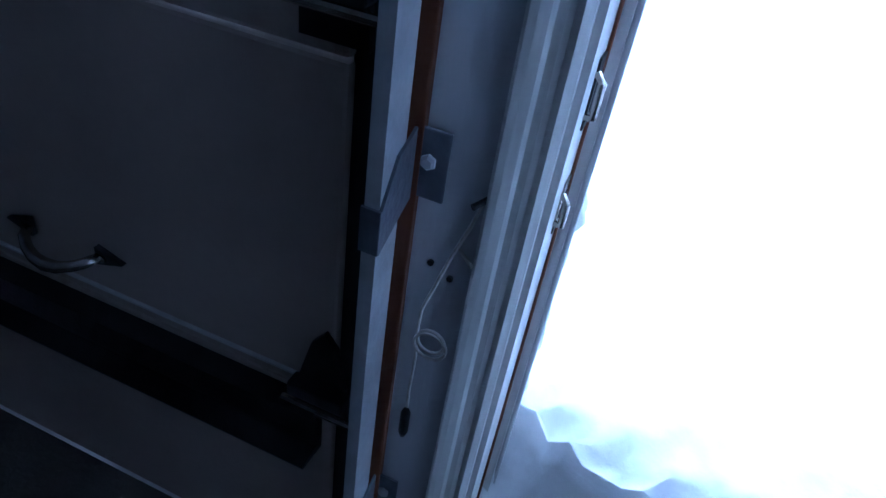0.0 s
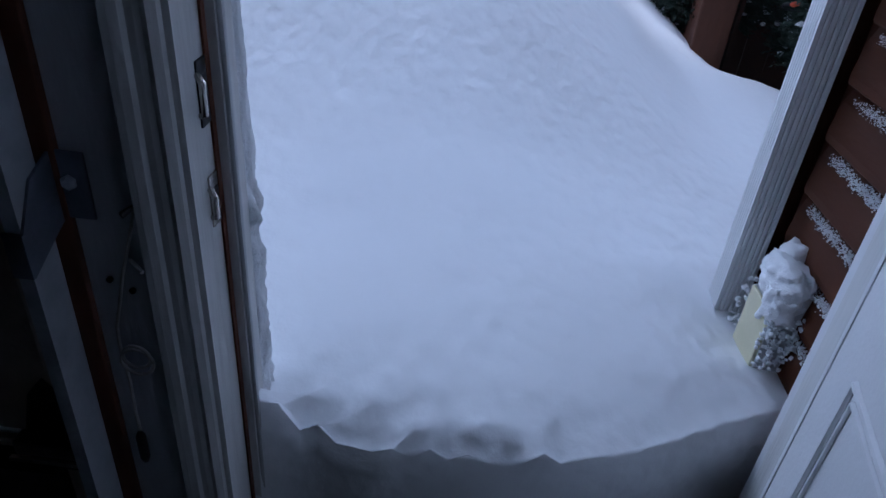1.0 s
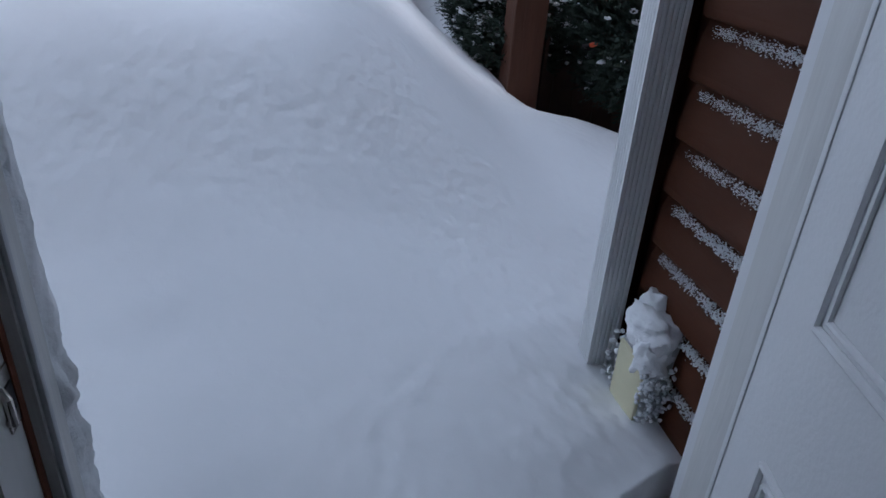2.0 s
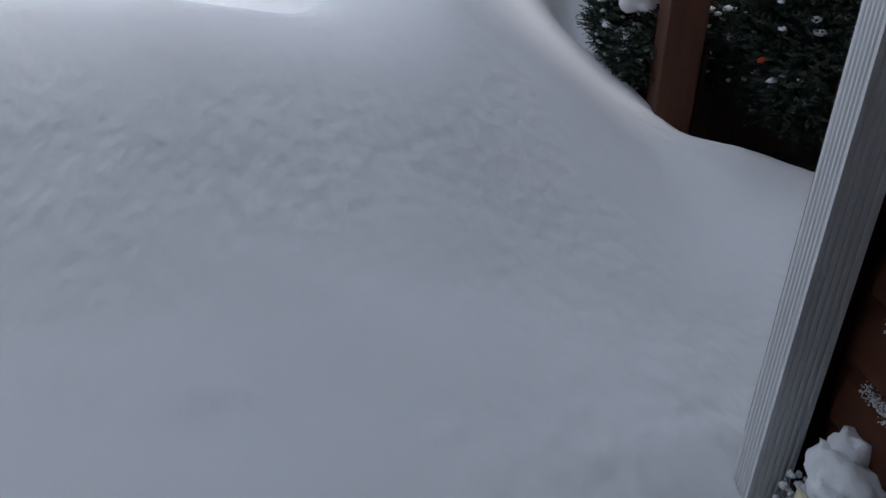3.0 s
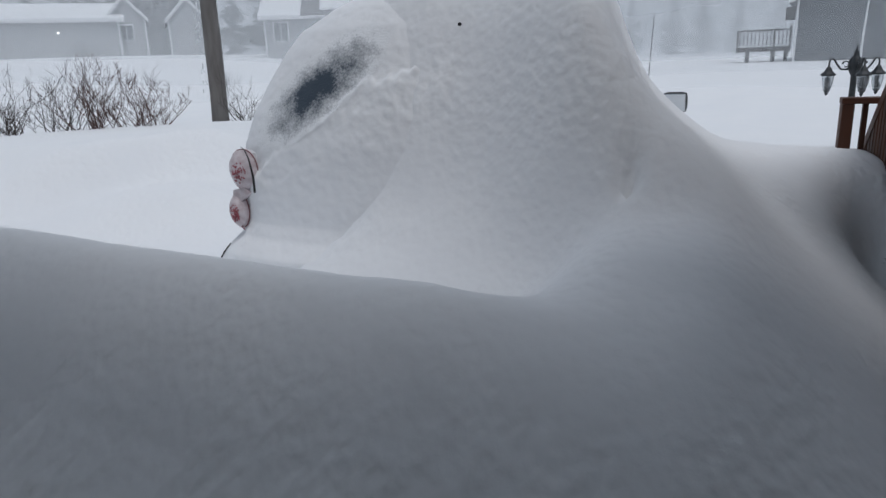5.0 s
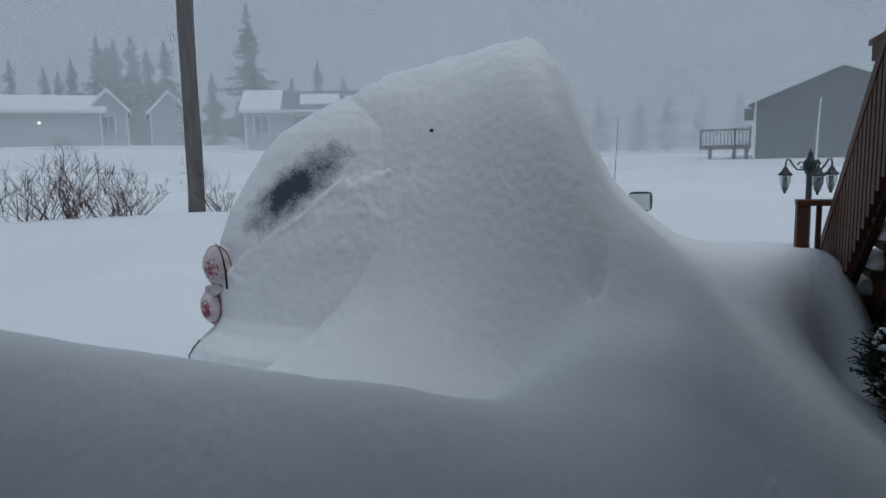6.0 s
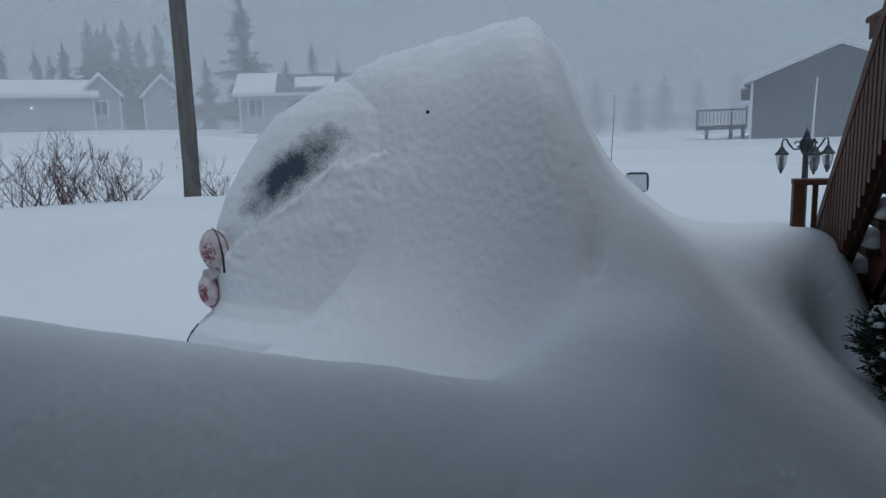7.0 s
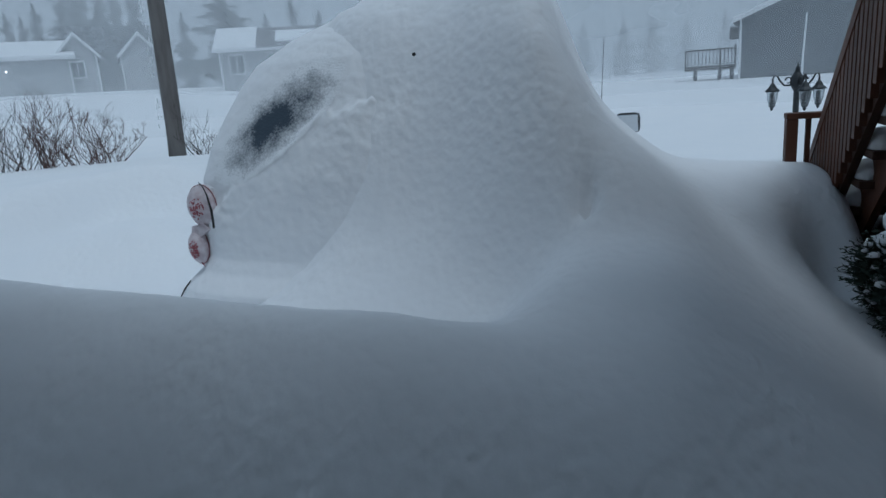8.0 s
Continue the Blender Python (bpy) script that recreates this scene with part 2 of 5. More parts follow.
# ---- mesh helpers ----
def finish(name, bm, mat, parent=None, label="", smooth=False, recalc=True):
    if recalc:
        bmesh.ops.recalc_face_normals(bm, faces=bm.faces)
    me = bpy.data.meshes.new(name)
    bm.to_mesh(me)
    bm.free()
    if smooth:
        for p in me.polygons:
            p.use_smooth = True
    me.materials.append(mat)
    ob = new(name, me)
    if parent is not None:
        ob.parent = parent
    if label:
        tagged(ob, label)
    return ob


def part(name, bm, mat, parent, label="", smooth=False):
    return finish(name, bm, mat, parent, label, smooth)


def empty(name, loc=(0, 0, 0)):
    ob = new(name)
    ob.empty_display_size = 0.1
    ob.location = loc
    return ob


def add_box(bm, lo, hi, bevel=0.0, turn=None, seg=2):
    """A box between two corners, bevelled, turned by a matrix."""
    r = bmesh.ops.create_cube(bm, size=1.0)
    vs = r["verts"]
    c = [(a + b) / 2 for a, b in zip(lo, hi)]
    s = [abs(b - a) for a, b in zip(lo, hi)]
    bmesh.ops.scale(bm, vec=s, verts=vs)
    if bevel:
        es = list({e for v in vs for e in v.link_edges})
        r = bmesh.ops.bevel(bm, geom=es, offset=min(bevel, min(s) * 0.45), segments=seg, profile=0.6, affect="EDGES")
        vs = list({v for f in r["faces"] for v in f.verts} | {v for v in vs if v.is_valid})
    bmesh.ops.translate(bm, vec=c, verts=vs)
    if turn is not None:
        bmesh.ops.transform(bm, matrix=turn, verts=vs)
    return vs


def box(lo, hi, bevel=0.0, turn=None):
    bm = bmesh.new()
    add_box(bm, lo, hi, bevel, turn)
    return bm


def add_tube(bm, pts, radii, sides=8, cap=True):
    """A tube of changing radius along points."""
    rings = []
    pts = [Vector(p) for p in pts]
    for i, p in enumerate(pts):
        d = (pts[min(i + 1, len(pts) - 1)] - pts[max(i - 1, 0)])
        d = d.normalized() if d.length > 1e-9 else Vector((0, 0, 1))
        a = d.cross(Vector((0.31, 0.83, 0.46))).normalized()
        b = d.cross(a)
        r = radii[i] if isinstance(radii, (list, tuple)) else radii
        rings.append([bm.verts.new(p + (a * math.cos(6.28318 * k / sides) + b * math.sin(6.28318 * k / sides)) * r) for k in range(sides)])
    for q, w in zip(rings, rings[1:]):
        for k in range(sides):
            bm.faces.new((q[k], q[(k + 1) % sides], w[(k + 1) % sides], w[k]))
    if cap:
        bm.faces.new(rings[0][::-1])
        bm.faces.new(rings[-1])


def tube(pts, radii, sides=8):
    bm = bmesh.new()
    add_tube(bm, pts, radii, sides)
    return bm


def add_lathe(bm, profile, centre, sides=16, square=False):
    """A turned shape: (radius, z) pairs round a vertical axis."""
    rings = []
    for r, z in profile:
        rings.append([bm.verts.new((centre[0] + r * math.cos(6.28318 * (k + 0.5) / sides), centre[1] + r * math.sin(6.28318 * (k + 0.5) / sides), centre[2] + z)) for k in range(sides)])
    for q, w in zip(rings, rings[1:]):
        for k in range(sides):
            bm.faces.new((q[k], q[(k + 1) % sides], w[(k + 1) % sides], w[k]))
    bm.faces.new(rings[0][::-1])
    bm.faces.new(rings[-1])


def lathe(profile, centre=(0, 0, 0), sides=16):
    bm = bmesh.new()
    add_lathe(bm, profile, centre, sides)
    return bm


def add_prism(bm, outline, axis, lo, hi):
    """An outline in two coordinates pushed along the third axis."""
    def at(u, v, w):
        return {"x": (w, u, v), "y": (u, w, v), "z": (u, v, w)}[axis]
    a = [bm.verts.new(at(u, v, lo)) for u, v in outline]
    b = [bm.verts.new(at(u, v, hi)) for u, v in outline]
    n = len(outline)
    for k in range(n):
        bm.faces.new((a[k], a[(k + 1) % n], b[(k + 1) % n], b[k]))
    bm.faces.new(a[::-1])
    bm.faces.new(b)


def prism(outline, axis, lo, hi):
    bm = bmesh.new()
    add_prism(bm, outline, axis, lo, hi)
    return bm


def lump(bm, centre, size, seed=0, rough=0.25, sub=2, freq=3.0):
    """An uneven clump."""
    r = bmesh.ops.create_icosphere(bm, subdivisions=sub, radius=1.0)
    for v in r["verts"]:
        k = 1 + rough * noise.noise(v.co * freq * 0.5 + Vector((seed * 7.3, seed * 3.1, seed))) + rough * 0.5 * noise.noise(v.co * freq * 1.7 + Vector((seed, 9, 4)))
        v.co = Vector((v.co.x * size[0] * k, v.co.y * size[1] * k, v.co.z * size[2] * k)) + Vector(centre)


def crumb_mesh(name, items, mat, level=1, rough=0.5, parent=None):
    """Many small uneven grains (centre, size) in one mesh."""
    t = bmesh.new()
    bmesh.ops.create_icosphere(t, subdivisions=level, radius=1.0)
    base = np.array([v.co[:] for v in t.verts])
    tri = np.array([[v.index for v in f.verts] for f in t.faces])
    t.free()
    rng = np.random.RandomState(len(items))
    c = np.array([k[0] for k in items])[:, None, :]
    z = np.array([k[1] for k in items])[:, None, :]
    co = c + base[None] * z * (1 + rough * (rng.rand(len(items), len(base), 1) - 0.5))
    fa = tri[None] + (np.arange(len(items)) * len(base))[:, None, None]
    me = bpy.data.meshes.new(name)
    me.from_pydata(co.reshape(-1, 3).tolist(), [], fa.reshape(-1, 3).tolist())
    me.polygons.foreach_set("use_smooth", [True] * len(me.polygons))
    me.materials.append(mat)
    ob = new(name, me)
    ob.parent = parent
    return ob


# ---- the snow cover ----
def smooth01(a, b, v):
    t = np.clip((v - a) / (b - a), 0, 1)
    return t * t * (3 - 2 * t)


def soft_line(xs, zs, width):
    """A smoothed profile through a few heights."""
    u = np.arange(xs[0] - 0.5, xs[-1] + 0.5, 0.01)
    z = np.interp(u, xs, zs)
    k = np.exp(-0.5 * (np.arange(-25, 26) * 0.01 / width) ** 2)
    return u[25:-25], np.convolve(z, k / k.sum(), "valid")


CAR_X, CAR_Z = soft_line(
    [-2.52, -2.37, -2.31, -2.22, -2.08, -1.9, -1.6, -1.35, -1.1, -0.88, -0.75, -0.67, -0.61, -0.56, -0.49, -0.39, -0.18, 0.04, 0.30],
    [0.20, 0.30, 1.34, 1.66, 1.92, 2.08, 2.17, 2.24, 2.32, 2.40, 2.415, 2.37, 2.18, 1.91, 1.70, 1.56, 1.39, 1.20, 0.20], 0.05)


def drift_height(x, y):
    """Height of the snow over the yard, before smoothing."""
    ridge = np.interp(y, [0.1, 0.7, 1.0, 1.3, 1.6, 1.85, 2.2, 3.0, 4.0, 4.8, 6.5, 9.0], [0.53, 0.56, 0.62, 0.74, 0.93, 1.05, 1.13, 1.24, 1.27, 1.18, 0.80, 0.42])
    left = np.interp(y, [0.1, 0.7, 1.0, 1.3, 1.6, 1.8, 1.88, 2.15, 2.6, 4.0, 6.0, 9.0], [0.53, 0.58, 0.67, 0.83, 1.04, 1.16, 1.17, 0.84, 0.66, 0.62, 0.85, 0.95])
    left = left + 0.07 * smooth01(-1.2, -2.6, x) * smooth01(0.6, 1.8, y) * smooth01(2.6, 2.0, y)
    right = np.interp(y, [0.1, 0.7, 1.6, 2.8, 3.4, 4.0, 4.5, 4.9, 6.0, 9.0], [0.50, 0.47, 0.51, 0.58, 0.72, 0.98, 1.16, 1.12, 0.80, 0.42])
    under = np.interp(y, [0.1, 1.0, 3.0, 5.0, 9.0], [0.40, 0.40, 0.42, 0.45, 0.42])
    z = np.where(x < -0.07, ridge + (left - ridge) * np.clip((-np.interp(y, [1.3, 2.0], [0.07, 0.46]) - x) / np.interp(y, [1.3, 2.0], [0.75, 0.34]), 0, 1),
                 ridge + (right - ridge) * np.clip((x + 0.07) / 0.75, 0, 1))
    z = z + (under - right) * smooth01(0.75, 1.5, x) * smooth01(5.2, 4.4, y)
    # bare hollow along the foot of the deck, sunk below the blackened soil
    z = z - 0.55 * smooth01(0.0, 0.32, (y - 2.86) * 0.75 + (x - 0.93) * 0.66) * smooth01(0.80, 1.05, x)
    z = z - 0.34 * smooth01(0.22, 0.50, (y - 2.86) * 0.75 + (x - 0.93) * 0.66) * smooth01(0.90, 1.15, x)
    # wind-cut dunes beside the lane
    z = z + 0.27 * smooth01(-2.9, -3.8, x) * np.exp(-((y - 3.9 + 0.30 * (x + 3.5) + 0.12 * np.sin(x * 2.3)) / 0.42) ** 2)
    z = z + 0.22 * smooth01(-3.3, -4.4, x) * np.exp(-((y - 2.6 + 0.12 * (x + 3.5) + 0.10 * np.sin(x * 1.7)) / 0.35) ** 2)
    # drifts on the left, past the open lane beside the car
    far = np.hypot(x + 0.07, y - 0.18)
    lane = smooth01(-2.7, -4.4, x) * smooth01(2.4, 4.2, y)
    turn = far + 0.16 * np.sin(x * 2.1) + 0.10 * np.sin(x * 4.7 + y * 1.3)
    bank = np.interp(turn, [4.3, 4.7, 5.0, 5.3, 5.55, 5.9, 6.0, 6.3, 7.5, 9.5], [0.62, 0.72, 0.86, 0.88, 0.86, 1.24, 1.28, 1.22, 1.10, 1.0])
    bank = bank + 0.05 * np.sin(x * 3.1 + 0.8) * smooth01(6.4, 5.8, turn)
    z = z + (bank - z) * lane * smooth01(4.4, 5.2, far)
    # open country
    plain = 0.42 + smooth01(-4, -30, x) * 0.7 + smooth01(-18, -45, x) * 1.5 + 0.5 * smooth01(14, 45, y)
    plain = plain + 0.55 * smooth01(-5, -8, x) * smooth01(16, 9, far)
    z = z + (plain - z) * np.where(x > -2.5, smooth01(6.0, 9.0, y), smooth01(8.5, 16, far))
    # the buried car
    top = np.interp(x + 0.08 * np.clip(y - 3.0, 0, 1.4) * smooth01(-1.1, -0.8, x), CAR_X, CAR_Z)
    back = y - 0.30 * smooth01(-1.55, -2.30, x) + 0.09 * smooth01(-1.85, -1.40, x) + 0.26 * smooth01(-1.20, -0.50, x)
    rear = np.interp(back, [2.90, 3.04, 3.10, 3.15, 3.19, 3.28, 3.44, 3.80, 4.6, 5.4, 6.0, 7.0, 7.6], [0.2, 1.10, 1.40, 1.65, 1.85, 2.02, 2.17, 2.35, 2.35, 2.0, 1.55, 1.2, 0.3])
    # smooth apron of drifted snow that climbs against the tail
    foot = np.interp(x, [-2.9, -2.6, -2.4, -2.09, -1.83, -1.70, -1.5, -1.2, -0.9, -0.6], [0.58, 0.60, 0.67, 0.77, 0.90, 1.00, 1.09, 1.15, 1.18, 1.18])
    apron = 0.80 + (foot - 0.80) * np.clip((y - 2.25) / 0.66, 0, 1.25) ** 2.2 - 0.10 * smooth01(-1.5, -2.3, x) * smooth01(2.0, 2.5, y)
    apron = np.where((y > 1.95) & (y < 3.6) & (x > -3.0) & (x < -0.3), apron * smooth01(3.6, 3.3, y) * smooth01(-3.0, -2.55, x) * smooth01(1.95, 2.2, y), -5.0)
    top = top - 0.9 * smooth01(4.3, 5.3, y) * smooth01(-0.72, -0.5, x)
    car = np.minimum(top, rear)
    car = np.where(car > 0.22, car, -5.0)
    z = np.maximum(np.maximum(z, car), apron)
    # wind scoops beside the stairs and the post
    z = z - 0.38 * np.exp(-(((x - 0.66) / 0.14) ** 2 + ((y - 3.80) / 0.34) ** 2))
    z = z - 0.10 * np.exp(-(((x - 0.95) / 0.16) ** 2 + ((y - 2.7) / 0.2) ** 2))
    z = z - 0.34 * np.exp(-(((x - 0.452) / 0.034) ** 2 + ((y - 0.505) / 0.04) ** 2))
    return z


def blur(a, k):
    w = np.exp(-0.5 * (np.arange(-3 * k, 3 * k + 1) / k) ** 2)
    w = w / w.sum()
    for ax in (0, 1):
        a = np.apply_along_axis(lambda r: np.convolve(np.pad(r, 3 * k, mode="edge"), w, "valid"), ax, a)
    return a


FX, FY, STEP = (-5.2, 2.2), (-0.4, 7.6), 0.03
fine_x = np.arange(FX[0], FX[1] + 1e-6, STEP)
fine_y = np.arange(FY[0], FY[1] + 1e-6, STEP)
fine_z = blur(drift_height(*np.meshgrid(fine_x, fine_y)), 3)


def snow_z(x, y):
    x, y = np.broadcast_arrays(np.asarray(x, float), np.asarray(y, float))
    i = np.clip((x - FX[0]) / STEP, 0, len(fine_x) - 1.001)
    j = np.clip((y - FY[0]) / STEP, 0, len(fine_y) - 1.001)
    a, b = i.astype(int), j.astype(int)
    u, v = i - a, j - b
    zin = (fine_z[b, a] * (1 - u) * (1 - v) + fine_z[b, a + 1] * u * (1 - v) + fine_z[b + 1, a] * (1 - u) * v + fine_z[b + 1, a + 1] * u * v)
    zout = drift_height(x, y)
    edge = np.minimum(np.minimum(x - FX[0], FX[1] - x), np.minimum(y - FY[0] + 9, FY[1] - y))
    w = smooth01(0.0, 0.5, edge)
    return zin * w + zout * (1 - w)


def spread(first, steps, growth, limit):
    out, d = [], first
    p = 0.0
    while p < limit:
        d *= growth
        p += d
        out.append(p)
    return out


def build_snow():
    xs = [-4.6 - p for p in spread(0.03, 0, 1.14, 900)][::-1] + list(np.arange(-4.6, 1.7, 0.03)) + [1.7 + p for p in spread(0.03, 0, 1.14, 900)]
    vs = [0.0, 0.004, 0.012] + list(np.arange(0.03, 6.2, 0.03)) + [6.2 + p for p in spread(0.03, 0, 1.12, 900)]
    xs, vs = np.array(xs), np.array(vs)
    X, V = np.meshgrid(xs, vs)
    front = 0.09 + 0.25 * smooth01(-0.02, 0.64, X) + 0.012 * np.sin(X * 31) * smooth01(0.0, -0.4, X)
    Y = V + front
    Z = snow_z(X, Y)
    near = np.exp(-V / 2.0) * (V > 0.01)
    rough = np.zeros_like(Z)
    for r in range(Z.shape[0]):
        if vs[r] > 8:
            break
        for c in range(Z.shape[1]):
            x, y = X[r, c], Y[r, c]
            if -5 < x < 1.8:
                p = Vector((x * 0.8 + y * 0.15, y, 0))
                k = 0.016 * noise.noise(p * 1.7) + 0.006 * noise.noise(p * 6.0) + 0.003 * noise.noise(Vector((x * 9, y * 20, 3)))
                if -2.5 < x < -0.4 and 2.75 < y < 3.6:
                    k += 0.03 * max(0.0, noise.noise(Vector((x * 3.0, y * 2.0 + Z[r, c] * 5, 1)))) + 0.020 * noise.noise(Vector((x * 12, y * 9, Z[r, c] * 12))) + 0.010 * noise.noise(Vector((x * 27, y * 18, Z[r, c] * 27)))
                if -2.35 < x < -0.75 and 2.7 < y < 3.3:
                    line = 1.27 + 0.42 * (x + 2.15) + 0.07 * noise.noise(Vector((x * 5, 0, 6))) + 0.03 * noise.noise(Vector((x * 17, 0, 9)))
                    d = line - Z[r, c]
                    if 0 < d < 0.5:
                        k += 0.09 * min(1.0, d / 0.06) * (1 - d / 0.5) * min(1.0, max(0.0, (-0.95 - x) / 0.35))
                rough[r, c] = k
    Z = Z + rough
    # small pit in the drift by the car's corner
    Z = Z - 0.16 * np.exp(-((X + 0.396) / 0.03) ** 2 - ((Y - 2.722) / 0.04) ** 2)
    # a crumbled brink where the shut door held the snow
    brink = smooth01(0.16, 0.0, V)
    for r in range(14):
        for c in range(Z.shape[1]):
            if -0.6 < X[r, c] < 0.6 and r > 0:
                x, y = X[r, c], Y[r, c]
                crumb = 0.05 * max(0.0, noise.noise(Vector((x * 8, y * 9, 2)))) + (0.028 + 0.022 * max(0.0, min(1.0, -x * 3))) * noise.noise(Vector((x * 26, y * 26, 5))) + 0.016 * noise.noise(Vector((x * 60, y * 60, 8)))
                Z[r, c] += (crumb * (1.0 if x < 0.05 else 0.35) - 0.02) * brink[r, c]
    # the left corner of the opening holds a bank against the frame
    Z = Z + 0.10 * np.exp(-((X + 0.46) / 0.06) ** 2 - (V / 0.10) ** 2) * (V > 0.001)
    nr, nc = Z.shape
    face_x, face_y, face_z = [], [], []
    for k in range(12):
        f = k / 12
        zz = -0.15 + (Z[1, :] + 0.15) * f
        yy = np.array([0.010 * noise.noise(Vector((x * 5, q * 5, 1))) + 0.005 * noise.noise(Vector((x * 22, q * 22, 4))) if abs(x) < 0.7 else 0.0 for x, q in zip(xs, zz)])
        face_x.append(xs)
        face_y.append(Y[0, :] - 0.006 + yy)
        face_z.append(zz)
    X, Y, Z = np.vstack([face_x, X[1:]]), np.vstack([face_y, Y[1:]]), np.vstack([face_z, Z[1:]])
    # the sheet goes on behind the house, below its floors
    back_v = [-p for p in spread(0.5, 0, 1.35, 900)][::-1]
    bx, bv = np.meshgrid(xs, np.array(back_v))
    bz = -0.15 + 0.55 * np.maximum(smooth01(-9, -11, bv), np.maximum(smooth01(-6, -9, bx), smooth01(11, 14, bx)))
    X, Y, Z = np.vstack([bx, X]), np.vstack([bv, Y]), np.vstack([bz, Z])
    nr = Z.shape[0]
    co = np.stack([X, Y, Z], -1).reshape(-1, 3)
    idx = np.arange(nr * nc).reshape(nr, nc)
    faces = np.stack([idx[:-1, :-1], idx[:-1, 1:], idx[1:, 1:], idx[1:, :-1]], -1).reshape(-1, 4)
    me = bpy.data.meshes.new("ground")
    me.from_pydata(co.tolist(), [], faces.tolist())
    me.polygons.foreach_set("use_smooth", [True] * len(me.polygons))
    me.materials.append(M_SNOW)
    return tagged(new("ground", me), "deep wind-packed drifted snow over yard and driveway", "snow", kind="structure")


build_snow()


# ---- garage: floor, walls, ceiling ----
def structure(ob, label, category):
    return tagged(ob, label, category, kind="structure")


OPEN_L, OPEN_R, DOOR_H = -0.465, 0.415, 2.05
OH_L, OH_R, OH_H = -3.10, -0.615, 2.15
structure(finish("floor", box((-3.9, -6.2, -0.12), (0.52, 0.0, 0.0)), M_CONCRETE), "stained grey concrete garage floor", "floor")
structure(finish("door_sill", box((OPEN_L, 0.0, -0.10), (OPEN_R, 0.17, 0.03), 0.006), M_CONCRETE), "concrete sill under the doorway", "door sill")


def front_wall():
    bm = bmesh.new()
    for lo, hi in (((-4.0, 0.0, -0.1), (OH_L, 0.17, 2.6)), ((OH_R, 0.0, -0.1), (OPEN_L, 0.17, 2.6)), ((OPEN_R, 0.0, -0.1), (0.53, 0.17, 2.6)),
                   ((OH_L, 0.0, OH_H), (OH_R, 0.17, 2.6)), ((OPEN_L, 0.0, DOOR_H), (OPEN_R, 0.17, 2.6))):
        add_box(bm, lo, hi)
    return finish("wall_front", bm, M_WALLBOARD)


structure(front_wall(), "painted plywood garage front wall", "wall")
structure(finish("wall_left", box((-4.17, -6.2, -0.1), (-4.0, 0.17, 2.6)), M_WALLBOARD), "painted plywood garage side wall", "wall")
structure(finish("wall_right", box((0.53, -6.2, -0.1), (0.70, 0.17, 2.6)), M_WALLBOARD), "painted plywood wall between garage and house", "wall")
structure(finish("wall_back", box((-4.17, -6.37, -0.1), (0.70, -6.2, 2.6)), M_WALLBOARD), "painted plywood garage back wall", "wall")
structure(finish("ceiling", box((-4.17, -6.37, 2.6), (0.70, 0.17, 2.72)), M_WALLBOARD), "white painted garage ceiling", "ceiling")
# House height and eaves are unseen, raised and pushed out to block light.
structure(finish("roof_house", box((0.50, -6.4, 5.4), (9.4, 1.65, 5.6)), M_ROOF), "grey shingled house roof under snow, overhang added to shade the yard", "roof")
structure(finish("wall_house_end", box((8.9, -6.3, -0.1), (9.06, 0.62, 5.4)), M_SIDING), "brown siding on house end wall", "wall")
structure(finish("wall_house_rear", box((0.72, -6.3, -0.1), (8.9, -6.14, 5.4)), M_SIDING), "brown siding on house rear wall", "wall")
# The garage roof's front overhang is added out of view to shade the drift.
structure(finish("roof", prism([(-4.5, 2.72), (0.70, 2.72), (0.70, 2.9), (-1.9, 4.2), (-4.5, 2.9)], "y", -6.7, 1.05), M_ROOF), "grey shingled garage roof under snow, overhang added to shade the yard", "roof")
# painted bare edge of the overhead door's side post
structure(finish("trim_post", box((-0.626, -0.012, 0.0), (-0.587, -0.0005, 2.2), 0.002), M_BARE_WOOD), "bare reddish wooden edge strip of door opening", "trim")


